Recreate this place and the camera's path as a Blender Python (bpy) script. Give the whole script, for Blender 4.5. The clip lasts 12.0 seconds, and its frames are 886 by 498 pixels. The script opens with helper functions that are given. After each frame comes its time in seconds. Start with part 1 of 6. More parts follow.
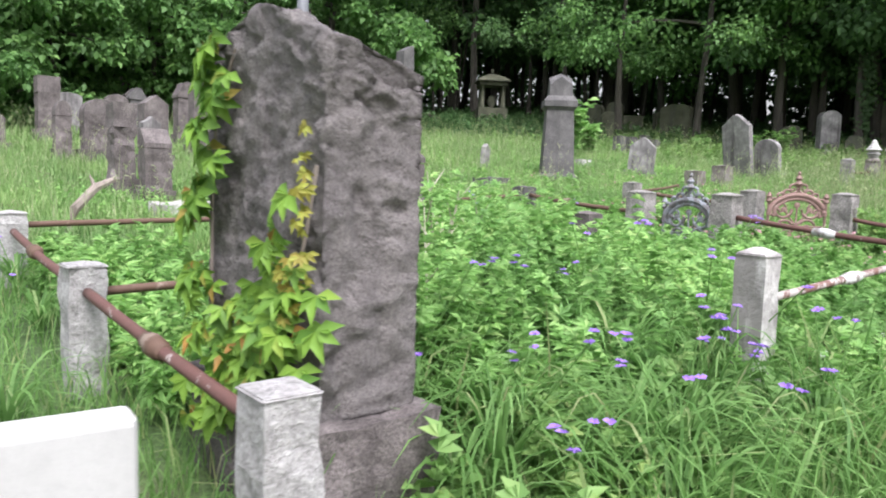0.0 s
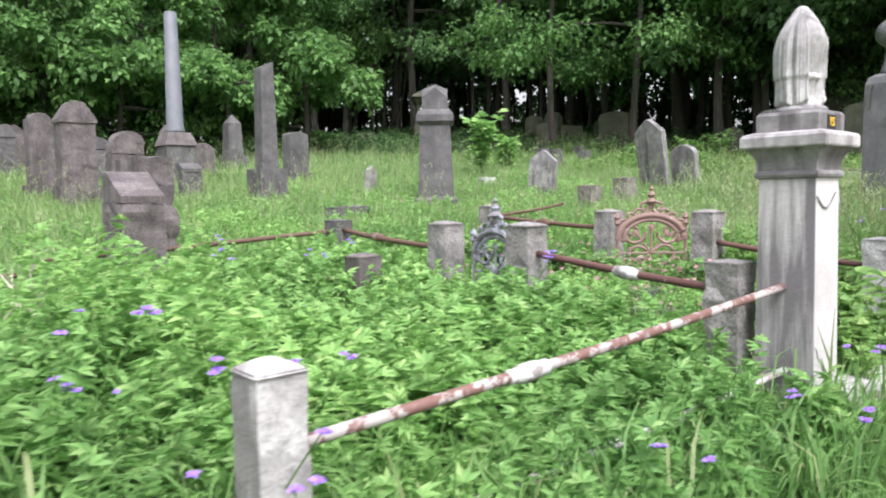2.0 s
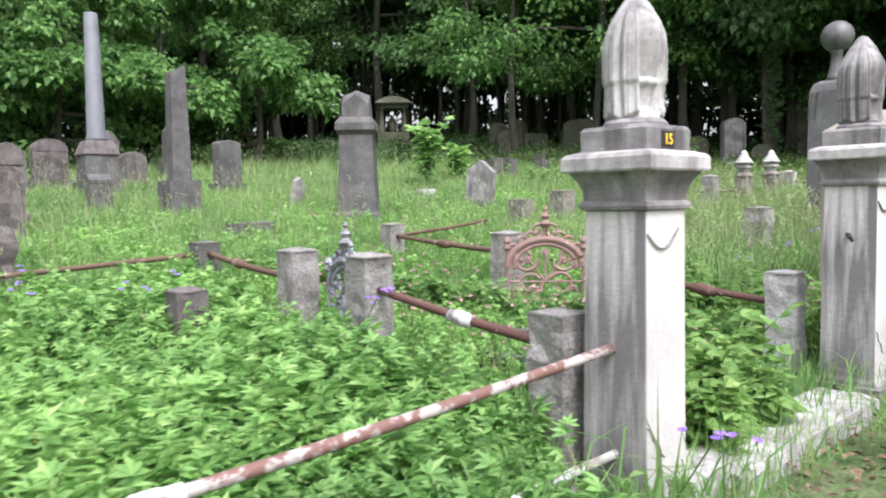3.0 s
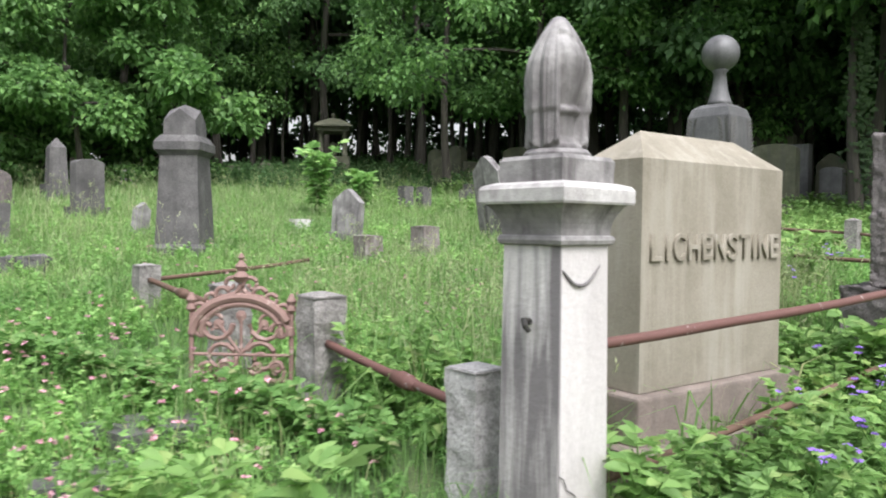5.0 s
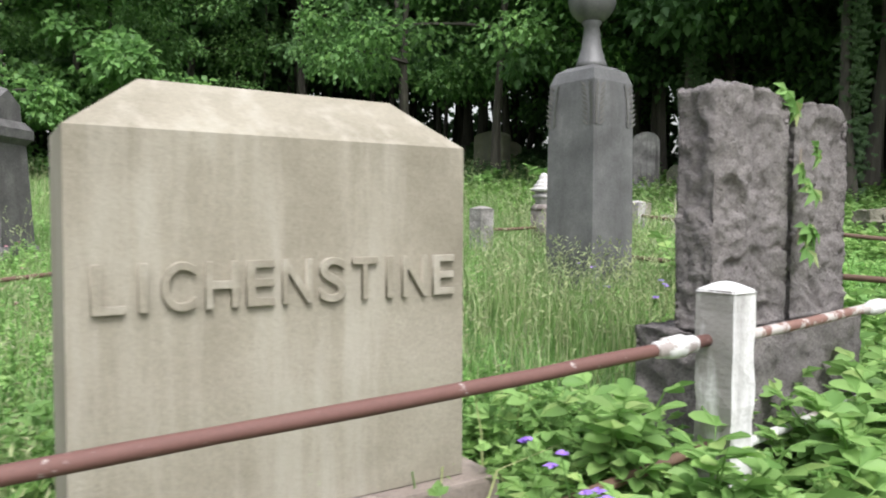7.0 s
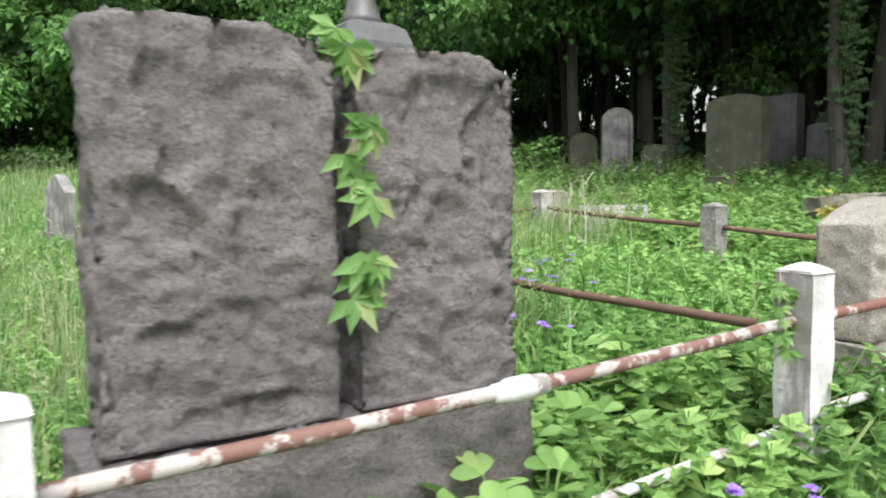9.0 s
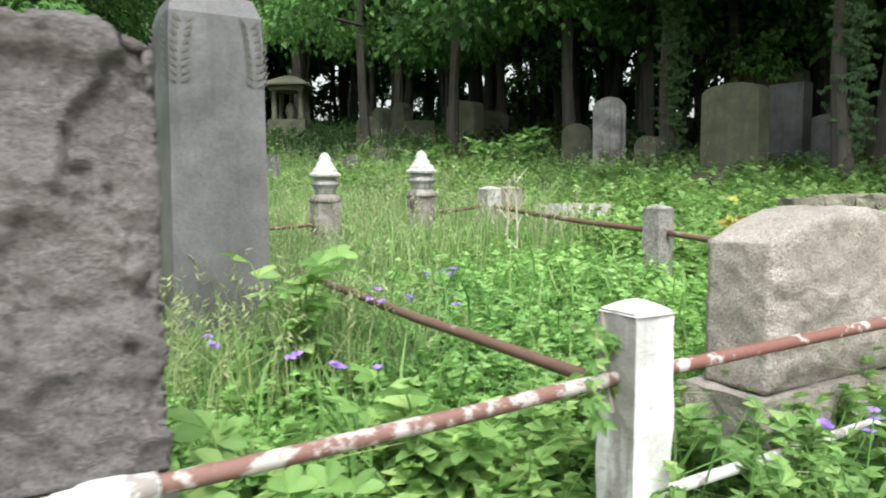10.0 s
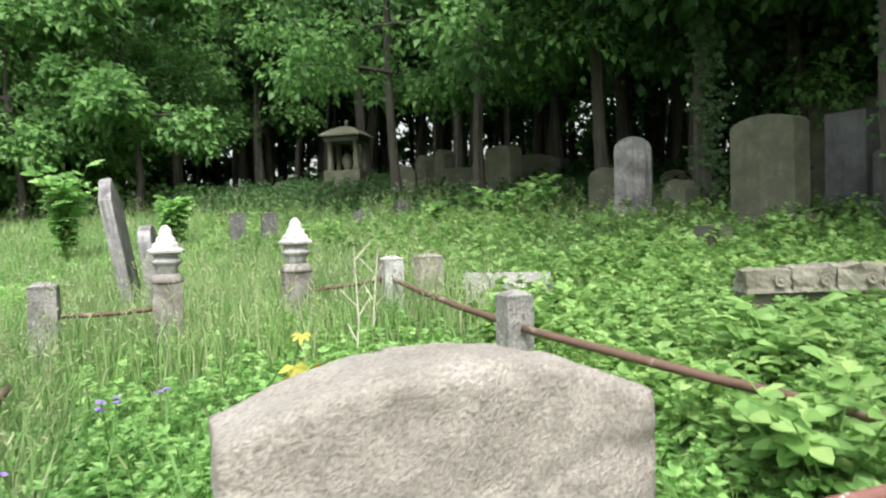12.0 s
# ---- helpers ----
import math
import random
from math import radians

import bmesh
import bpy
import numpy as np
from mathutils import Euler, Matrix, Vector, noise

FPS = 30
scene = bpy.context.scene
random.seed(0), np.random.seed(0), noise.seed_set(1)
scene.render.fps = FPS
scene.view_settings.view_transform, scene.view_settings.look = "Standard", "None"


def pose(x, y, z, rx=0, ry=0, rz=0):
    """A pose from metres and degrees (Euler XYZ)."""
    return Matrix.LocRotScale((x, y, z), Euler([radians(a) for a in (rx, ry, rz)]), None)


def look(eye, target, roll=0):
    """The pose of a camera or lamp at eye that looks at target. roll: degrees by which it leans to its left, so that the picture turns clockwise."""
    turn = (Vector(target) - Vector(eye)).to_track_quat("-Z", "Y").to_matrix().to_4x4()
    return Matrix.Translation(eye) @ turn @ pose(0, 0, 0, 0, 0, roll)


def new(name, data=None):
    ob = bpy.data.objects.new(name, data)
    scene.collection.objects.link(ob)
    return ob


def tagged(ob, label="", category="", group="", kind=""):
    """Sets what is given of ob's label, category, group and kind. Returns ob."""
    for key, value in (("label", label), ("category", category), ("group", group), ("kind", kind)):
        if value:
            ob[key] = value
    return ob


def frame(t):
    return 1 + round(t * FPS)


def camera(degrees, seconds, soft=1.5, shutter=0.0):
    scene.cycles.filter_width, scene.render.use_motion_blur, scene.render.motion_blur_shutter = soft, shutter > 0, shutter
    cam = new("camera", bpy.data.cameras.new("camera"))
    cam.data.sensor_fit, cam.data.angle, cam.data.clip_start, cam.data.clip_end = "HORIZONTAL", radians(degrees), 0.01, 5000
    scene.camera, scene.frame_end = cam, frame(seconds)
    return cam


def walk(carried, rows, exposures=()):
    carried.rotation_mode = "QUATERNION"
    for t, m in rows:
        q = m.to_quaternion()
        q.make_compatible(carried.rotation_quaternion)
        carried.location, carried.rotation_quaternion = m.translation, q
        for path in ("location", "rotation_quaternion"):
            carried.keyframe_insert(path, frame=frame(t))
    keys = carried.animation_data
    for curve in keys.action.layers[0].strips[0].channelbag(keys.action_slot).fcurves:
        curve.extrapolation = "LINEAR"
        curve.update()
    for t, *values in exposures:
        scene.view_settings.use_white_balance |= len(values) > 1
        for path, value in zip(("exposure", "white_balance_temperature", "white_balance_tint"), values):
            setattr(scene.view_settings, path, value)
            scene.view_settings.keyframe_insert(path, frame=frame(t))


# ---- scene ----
cam = camera(62.8, 12.0, 1.9, 0.25)
PATH = [
    (0, (0.474, 0.224, 1.287), (1.758, 1.744, 1.089), 2.0),
    (0.5, (1.005, 0.165, 1.319), (2.207, 1.75, 1.103), 0.4),
    (1, (1.592, 0.112, 1.352), (2.771, 1.716, 1.166), -0.4),
    (1.5, (2.175, 0.106, 1.379), (3.382, 1.689, 1.185), 1.9),
    (2, (2.733, 0.091, 1.429), (4.029, 1.607, 1.279), -1.0),
    (2.5, (3.301, 0.021, 1.489), (4.592, 1.543, 1.359), 1.4),
    (3, (3.925, 0.039, 1.523), (5.237, 1.542, 1.389), -0.9),
    (3.2, (4.17, 0.004, 1.532), (5.482, 1.507, 1.395), -1.3),
    (4.8, (6.002, -0.138, 1.629), (7.311, 1.373, 1.567), 0.0),
    (5, (6.231, -0.144, 1.624), (7.548, 1.361, 1.563), 0.6),
    (5.5, (6.832, -0.168, 1.672), (8.163, 1.323, 1.588), -0.4),
    (6, (7.414, -0.199, 1.705), (8.711, 1.318, 1.573), 1.7),
    (6.5, (8.027, -0.182, 1.738), (9.304, 1.353, 1.63), -0.0),
    (6.7, (8.264, -0.185, 1.722), (9.509, 1.377, 1.636), 0.4),
    (8.3, (10.112, -0.390, 1.812), (11.273, 1.231, 1.658), -0.5),
    (8.5, (10.313, -0.373, 1.828), (11.486, 1.243, 1.707), 1.2),
    (9, (10.856, -0.336, 1.835), (11.953, 1.331, 1.695), -0.6),
    (9.5, (11.379, -0.319, 1.858), (12.426, 1.377, 1.686), 3.1),
    (10, (11.919, -0.285, 1.890), (12.936, 1.429, 1.723), -0.1),
    (10.5, (12.487, -0.298, 1.917), (13.442, 1.446, 1.704), 0.1),
    (11, (13.062, -0.247, 1.946), (14.062, 1.473, 1.735), -2.1),
    (11.5, (13.566, -0.234, 2.023), (14.453, 1.550, 1.851), -2.8),
    (12, (14.025, -0.121, 2.085), (14.734, 1.748, 2.034), -1.4),
]

walk(cam, [(t, look(eye, target, roll)) for t, eye, target, roll in PATH], exposures=[(0.0, 1.15, 6000, 16), (3.0, 1.2, 6000, 16), (5.5, 1.03, 6100, 12), (8.5, 1.08, 6150, 10), (10.0, 1.21, 6200, 7), (12.0, 1.31, 6200, 7)])


# ---- world and light: a bright overcast day ----
world = bpy.data.worlds.new("overcast")
scene.world = world
world.use_nodes = True
wn = world.node_tree.nodes
wl = world.node_tree.links
SUN_ELEV, SUN_ROT = 58.0, 200.0
sky = wn.new("ShaderNodeTexSky")
sky.sky_type, sky.sun_disc = "NISHITA", False
sky.sun_elevation, sky.sun_rotation = radians(SUN_ELEV), radians(SUN_ROT)
sky.dust_density, sky.air_density, sky.ozone_density = 6.0, 2.0, 1.0
hsv = wn.new("ShaderNodeHueSaturation")
hsv.inputs["Saturation"].default_value = 0.25
wl.new(sky.outputs[0], hsv.inputs["Color"])
wl.new(hsv.outputs[0], wn["Background"].inputs[0])
wn["Background"].inputs[1].default_value = 0.15
sun = new("sun", bpy.data.lights.new("sun", "SUN"))
sun.data.energy, sun.data.angle, sun.data.color = 1.5, radians(25), (1.0, 0.97, 0.92)
sun.matrix_world = pose(0, 0, 30, 90 - SUN_ELEV, 0, 180 - SUN_ROT)


# ---- materials ----
def mat_base(name, rough=0.8, metal=0.0):
    m = bpy.data.materials.new(name)
    m.use_nodes = True
    b = m.node_tree.nodes["Principled BSDF"]
    b.inputs["Roughness"].default_value = rough
    b.inputs["Metallic"].default_value = metal
    return m, m.node_tree.nodes, m.node_tree.links, b


def ramp(nodes, links, source, stops):
    r = nodes.new("ShaderNodeValToRGB")
    e = r.color_ramp.elements
    while len(e) < len(stops):
        e.new(0.5)
    for k, (at, col) in enumerate(stops):
        e[k].position = at
        e[k].color = (*col, 1)
    links.new(source, r.inputs[0])
    return r.outputs[0]


def noise_node(nodes, links, coord, scale, detail=6.0, rough=0.6, squash=(1, 1, 1)):
    mp = nodes.new("ShaderNodeMapping")
    mp.inputs["Scale"].default_value = squash
    links.new(coord, mp.inputs[0])
    n = nodes.new("ShaderNodeTexNoise")
    n.inputs["Scale"].default_value, n.inputs["Detail"].default_value, n.inputs["Roughness"].default_value = scale, detail, rough
    links.new(mp.outputs[0], n.inputs["Vector"])
    return n.outputs[0]


def mixed(nodes, links, fac, a, b, kind="MIX"):
    mx = nodes.new("ShaderNodeMix")
    mx.data_type, mx.blend_type = "RGBA", kind
    for k, v in ((0, fac), (6, a), (7, b)):
        if isinstance(v, (int, float)):
            mx.inputs[k].default_value = v
        elif isinstance(v, tuple):
            mx.inputs[k].default_value = (*v, 1)
        else:
            links.new(v, mx.inputs[k])
    return mx.outputs[2]


def bump(nodes, links, bsdf, height, strength, dist):
    b = nodes.new("ShaderNodeBump")
    b.inputs["Strength"].default_value, b.inputs["Distance"].default_value = strength, dist
    links.new(height, b.inputs["Height"])
    links.new(b.outputs[0], bsdf.inputs["Normal"])


def n_math(nodes, links, kind, a, b):
    m = nodes.new("ShaderNodeMath")
    m.operation = kind
    links.new(a, m.inputs[0])
    m.inputs[1].default_value = b
    return m.outputs[0]


def stone_mat(name, dark, mid, light, grain=60.0, patch=4.0, streak=None, streak_amount=0.5, lichen=None, bump_d=0.006, rough=0.9, speck=0.45, run=(9.0, 0.09), west=None):
    """Weathered stone: mineral grain, broad patches, run-off streaks and spots of lichen."""
    m, n, l, b = mat_base(name, rough)
    tc = n.new("ShaderNodeTexCoord").outputs["Object"]
    geo = n.new("ShaderNodeObjectInfo")
    off = n.new("ShaderNodeVectorMath")
    off.operation = "MULTIPLY_ADD"
    l.new(geo.outputs["Random"], off.inputs[0])
    off.inputs[1].default_value = (37, 19, 53)
    l.new(tc, off.inputs[2])
    co = off.outputs[0]
    big = noise_node(n, l, co, patch, 8, 0.65)
    col = ramp(n, l, big, [(0.3, dark), (0.5, mid), (0.72, light)])
    fine = noise_node(n, l, co, grain, 4, 0.7)
    g = ramp(n, l, fine, [(0.3, (1 - speck,) * 3), (0.5, (1, 1, 1)), (0.7, (1 + 0.75 * speck,) * 3)])
    col = mixed(n, l, 1.0, col, g, "MULTIPLY")
    if streak:
        s = noise_node(n, l, co, run[0], 5, 0.6, (1, 1, run[1]))
        f = ramp(n, l, s, [(0.5, (0, 0, 0)), (0.66, (streak_amount,) * 3)])
        col = mixed(n, l, f, col, streak)
    if lichen:
        s = noise_node(n, l, co, 14.0, 5, 0.7)
        f = ramp(n, l, s, [(0.6, (0, 0, 0)), (0.68, (0.8,) * 3)])
        col = mixed(n, l, f, col, lichen)
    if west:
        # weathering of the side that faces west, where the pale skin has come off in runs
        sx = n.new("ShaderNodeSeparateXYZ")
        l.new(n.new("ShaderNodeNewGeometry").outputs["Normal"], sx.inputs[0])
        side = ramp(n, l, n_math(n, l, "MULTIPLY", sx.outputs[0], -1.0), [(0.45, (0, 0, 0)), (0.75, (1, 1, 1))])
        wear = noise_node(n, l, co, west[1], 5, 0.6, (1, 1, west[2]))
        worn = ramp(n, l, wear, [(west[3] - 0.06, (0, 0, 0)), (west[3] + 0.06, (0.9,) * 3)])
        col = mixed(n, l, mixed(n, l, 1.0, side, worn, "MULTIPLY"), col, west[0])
    l.new(col, b.inputs["Base Color"])
    chip = noise_node(n, l, co, 16.0, 9, 0.72)
    hh = mixed(n, l, 0.6 if bump_d < 0.019 else 0.82, fine, chip)
    bump(n, l, b, hh, 1.0, bump_d * 2.2)
    return m


def leaf_mat(name, dark, light, tip=None, trans=0.35):
    m, n, l, b = mat_base(name, 0.55)
    isl = n.new("ShaderNodeNewGeometry").outputs["Random Per Island"]
    tc = n.new("ShaderNodeTexCoord").outputs["Object"]
    big = noise_node(n, l, tc, 0.9, 3, 0.5)
    stops = [(0.0, dark), (0.85, light)]
    if tip:
        stops += [(0.97, tip)]
    c = ramp(n, l, isl, stops)
    shade = ramp(n, l, big, [(0.3, (0.7, 0.75, 0.7)), (0.7, (1.15, 1.1, 1.05))])
    c = mixed(n, l, 1.0, c, shade, "MULTIPLY")
    l.new(c, b.inputs["Base Color"])
    b.inputs["Specular IOR Level"].default_value = 0.35
    tr = n.new("ShaderNodeBsdfTranslucent")
    l.new(c, tr.inputs[0])
    mx = n.new("ShaderNodeMixShader")
    mx.inputs[0].default_value = trans
    l.new(b.outputs[0], mx.inputs[1])
    l.new(tr.outputs[0], mx.inputs[2])
    l.new(mx.outputs[0], n["Material Output"].inputs[0])
    return m


def paint_mat(name, base, flake, under, amount=0.5, scale=9.0, metal=0.0):
    """Old paint flaking from a rusty bar."""
    m, n, l, b = mat_base(name, 0.75, metal)
    tc = n.new("ShaderNodeTexCoord").outputs["Object"]
    a = noise_node(n, l, tc, scale, 6, 0.65)
    f = ramp(n, l, a, [(amount - 0.03, (0, 0, 0)), (amount + 0.03, (1, 1, 1))])
    r = noise_node(n, l, tc, scale * 5, 5, 0.7)
    rust = mixed(n, l, r, base, under)
    c = mixed(n, l, f, rust, flake)
    l.new(c, b.inputs["Base Color"])
    bump(n, l, b, mixed(n, l, 0.5, a, r), 0.6, 0.004)
    return m


def bark_mat(name, dark, light):
    m, n, l, b = mat_base(name, 0.95)
    tc = n.new("ShaderNodeTexCoord").outputs["Object"]
    a = noise_node(n, l, tc, 9.0, 8, 0.7, (1, 1, 0.15))
    c = ramp(n, l, a, [(0.3, dark), (0.7, light)])
    l.new(c, b.inputs["Base Color"])
    bump(n, l, b, a, 1.0, 0.02)
    return m


M_BASALT = stone_mat("rough_purple_grey_granite", (0.14, 0.123, 0.12), (0.185, 0.165, 0.158), (0.235, 0.21, 0.2), 95, 3.5, (0.105, 0.093, 0.094), 0.3, None, 0.02, 0.9, 0.5)
M_PALEPOST = stone_mat("pale_granite_post", (0.24, 0.228, 0.22), (0.36, 0.345, 0.335), (0.48, 0.465, 0.455), 55, 8, (0.2, 0.19, 0.185), 0.3, None, 0.012, 0.9, 0.4)
M_GREY = stone_mat("weathered_grey_granite", (0.055, 0.052, 0.052), (0.098, 0.092, 0.09), (0.15, 0.142, 0.138), 70, 4, (0.05, 0.045, 0.045), 0.4, None)
M_BROWN = stone_mat("brown_sandstone", (0.065, 0.054, 0.052), (0.125, 0.106, 0.102), (0.21, 0.18, 0.174), 80, 5, (0.045, 0.038, 0.036), 0.45, None, 0.01, 0.9, 0.5)
M_MARBLE = stone_mat("stained_white_marble", (0.36, 0.34, 0.325), (0.48, 0.46, 0.44), (0.54, 0.52, 0.5), 40, 2.0, (0.12, 0.105, 0.105), 0.8, None, 0.003, 0.8, 0.1)


def pillar_mat():
    """White marble; on the west side soot hangs in runs below the cornice and greys the foot."""
    m = stone_mat("sugary_white_marble", (0.4, 0.372, 0.357), (0.49, 0.462, 0.447), (0.545, 0.52, 0.505), 40, 1.3, (0.36, 0.33, 0.32), 0.5, None, 0.003, 0.8, 0.08, (3.2, 0.1))
    n, l = m.node_tree.nodes, m.node_tree.links
    b = n["Principled BSDF"]
    col = b.inputs["Base Color"].links[0].from_socket
    tc = n.new("ShaderNodeTexCoord").outputs["Object"]
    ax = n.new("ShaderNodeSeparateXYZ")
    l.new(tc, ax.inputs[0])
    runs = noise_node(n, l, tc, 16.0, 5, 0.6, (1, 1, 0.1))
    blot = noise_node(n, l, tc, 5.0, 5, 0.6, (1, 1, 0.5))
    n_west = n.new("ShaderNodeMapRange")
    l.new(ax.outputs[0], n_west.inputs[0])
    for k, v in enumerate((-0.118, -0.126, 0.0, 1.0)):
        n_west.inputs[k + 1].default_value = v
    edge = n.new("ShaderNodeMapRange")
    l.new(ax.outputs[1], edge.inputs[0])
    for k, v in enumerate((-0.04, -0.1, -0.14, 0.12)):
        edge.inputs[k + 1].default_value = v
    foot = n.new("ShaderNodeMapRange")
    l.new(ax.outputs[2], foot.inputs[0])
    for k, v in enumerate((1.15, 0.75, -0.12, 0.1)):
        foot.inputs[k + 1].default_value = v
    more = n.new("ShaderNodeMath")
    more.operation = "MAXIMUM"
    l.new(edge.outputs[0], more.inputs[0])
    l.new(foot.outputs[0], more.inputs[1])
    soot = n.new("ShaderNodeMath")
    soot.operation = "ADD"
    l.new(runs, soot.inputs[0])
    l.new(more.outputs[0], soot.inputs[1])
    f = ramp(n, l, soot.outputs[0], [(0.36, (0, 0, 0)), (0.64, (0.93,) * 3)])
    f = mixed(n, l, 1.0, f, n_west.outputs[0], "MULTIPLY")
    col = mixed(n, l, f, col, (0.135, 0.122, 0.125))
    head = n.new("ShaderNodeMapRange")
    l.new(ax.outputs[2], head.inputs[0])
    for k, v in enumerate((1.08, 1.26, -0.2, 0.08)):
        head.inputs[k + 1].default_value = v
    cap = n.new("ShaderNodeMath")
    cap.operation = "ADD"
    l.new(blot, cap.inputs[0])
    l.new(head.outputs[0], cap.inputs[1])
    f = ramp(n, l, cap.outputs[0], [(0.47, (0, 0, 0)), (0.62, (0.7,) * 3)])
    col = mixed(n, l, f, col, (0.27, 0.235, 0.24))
    l.new(col, b.inputs["Base Color"])
    return m


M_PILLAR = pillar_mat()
M_SLAB = stone_mat("sooty_white_marble", (0.22, 0.205, 0.2), (0.4, 0.38, 0.365), (0.52, 0.5, 0.485), 40, 4.0, (0.15, 0.13, 0.13), 0.75, None, 0.003, 0.8, 0.12, (7.0, 0.4))
M_STAINED = stone_mat("brown_stained_marble", (0.1, 0.08, 0.07), (0.19, 0.165, 0.15), (0.33, 0.305, 0.285), 40, 7.0, (0.09, 0.07, 0.062), 0.7, None, 0.004, 0.85, 0.2, (12.0, 0.15))
M_URN = stone_mat("grey_streaked_marble", (0.2, 0.188, 0.182), (0.33, 0.315, 0.3), (0.46, 0.445, 0.43), 40, 5.0, (0.13, 0.118, 0.118), 0.8, None, 0.003, 0.8, 0.12, (14.0, 0.12))
M_MARBLE_DARK = stone_mat("sooty_grey_marble", (0.1, 0.09, 0.09), (0.2, 0.188, 0.184), (0.38, 0.365, 0.35), 40, 4, (0.06, 0.052, 0.052), 0.85, None, 0.003, 0.85, 0.15)
M_BEIGE = stone_mat("beige_limestone", (0.165, 0.145, 0.108), (0.225, 0.2, 0.155), (0.275, 0.25, 0.2), 90, 2.0, (0.33, 0.305, 0.255), 0.6, None, 0.002, 0.9, 0.12)
M_TAN = stone_mat("tan_granite", (0.285, 0.252, 0.216), (0.37, 0.328, 0.285), (0.45, 0.405, 0.355), 100, 5, (0.22, 0.192, 0.165), 0.35, None, 0.018, 0.9, 0.45)
M_BASE = stone_mat("smooth_pinkish_brown_stone", (0.15, 0.118, 0.1), (0.21, 0.17, 0.145), (0.27, 0.225, 0.195), 70, 4, (0.11, 0.088, 0.076), 0.4, None, 0.003, 0.85, 0.2)
M_MARKER = stone_mat("smooth_pale_marble", (0.34, 0.33, 0.32), (0.39, 0.38, 0.37), (0.43, 0.42, 0.41), 30, 2.5, None, 0.3, None, 0.001, 0.7, 0.06)
M_SLATE = stone_mat("smooth_grey_slate", (0.062, 0.06, 0.06), (0.1, 0.098, 0.098), (0.15, 0.146, 0.143), 60, 3.5, (0.05, 0.047, 0.046), 0.5, None, 0.0015, 0.5, 0.2)
# carved sprays: slate lightened in the colour for light caught by their relief
M_FROND = stone_mat("lit_carved_slate", (0.085, 0.08, 0.075), (0.14, 0.133, 0.125), (0.2, 0.19, 0.178), 60, 3.5, None, 0.5, None, 0.0015, 0.8, 0.2)
# greenish stone, darkened in its colour for the shade under the trees
M_SHADE_STONE = stone_mat("shaded_greenish_stone", (0.055, 0.058, 0.036), (0.092, 0.094, 0.06), (0.135, 0.134, 0.092), 60, 3, (0.07, 0.07, 0.06), 0.5, None, 0.004, 0.9, 0.2)
M_COPING = stone_mat("mossy_tan_stone", (0.11, 0.1, 0.075), (0.19, 0.175, 0.135), (0.27, 0.25, 0.2), 60, 4, (0.1, 0.11, 0.07), 0.4, None, 0.006, 0.9, 0.3)
M_POSTGREY = stone_mat("rock_faced_grey_post_stone", (0.15, 0.14, 0.13), (0.25, 0.232, 0.218), (0.38, 0.355, 0.335), 60, 6, (0.11, 0.1, 0.095), 0.35, None, 0.014, 0.9, 0.5)
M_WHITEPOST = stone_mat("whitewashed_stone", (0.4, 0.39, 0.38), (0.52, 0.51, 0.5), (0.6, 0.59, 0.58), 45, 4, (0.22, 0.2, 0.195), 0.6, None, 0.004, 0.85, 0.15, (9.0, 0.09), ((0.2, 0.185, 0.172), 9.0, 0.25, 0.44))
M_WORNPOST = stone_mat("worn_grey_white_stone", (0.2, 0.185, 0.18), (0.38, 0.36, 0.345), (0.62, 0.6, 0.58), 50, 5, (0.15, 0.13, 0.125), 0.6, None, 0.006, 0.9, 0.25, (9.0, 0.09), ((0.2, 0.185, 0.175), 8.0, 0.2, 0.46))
M_POLE = stone_mat("pale_blue_grey_granite", (0.11, 0.115, 0.127), (0.145, 0.15, 0.163), (0.18, 0.186, 0.198), 70, 3, None, 0.5, None, 0.0015, 0.6, 0.15)
M_RAIL = paint_mat("rust_red_rail", (0.135, 0.06, 0.048), (0.34, 0.3, 0.28), (0.075, 0.036, 0.03), 0.66, 16.0)
M_RAILR = paint_mat("red_brown_rail", (0.2, 0.085, 0.066), (0.42, 0.38, 0.36), (0.11, 0.05, 0.04), 0.58, 13.0)
M_RAILW = paint_mat("flaking_white_rail", (0.19, 0.1, 0.08), (0.36, 0.325, 0.305), (0.12, 0.06, 0.048), 0.51, 13.0)
M_RAILB = paint_mat("brown_rusty_rail", (0.13, 0.075, 0.05), (0.22, 0.165, 0.13), (0.07, 0.038, 0.025), 0.62, 6.0)
M_JOINT = paint_mat("white_painted_joint", (0.3, 0.27, 0.26), (0.5, 0.49, 0.48), (0.2, 0.16, 0.14), 0.46, 12.0)
M_IRON = paint_mat("pink_rusted_iron", (0.26, 0.16, 0.135), (0.36, 0.27, 0.24), (0.16, 0.1, 0.085), 0.6, 12.0)
M_IRONB = paint_mat("blue_grey_iron", (0.15, 0.155, 0.175), (0.27, 0.28, 0.31), (0.16, 0.13, 0.12), 0.5, 12.0)
M_BLACK = mat_base("black_enamel", 0.5)[0]
M_BLACK.node_tree.nodes["Principled BSDF"].inputs["Base Color"].default_value = (0.02, 0.018, 0.015, 1)
M_YELLOW = mat_base("yellow_paint", 0.6)[0]
M_YELLOW.node_tree.nodes["Principled BSDF"].inputs["Base Color"].default_value = (0.8, 0.5, 0.03, 1)
M_BARK = bark_mat("dark_bark", (0.03, 0.027, 0.022), (0.085, 0.074, 0.06))
M_DEAD = bark_mat("dead_grey_wood", (0.14, 0.11, 0.09), (0.34, 0.29, 0.25))
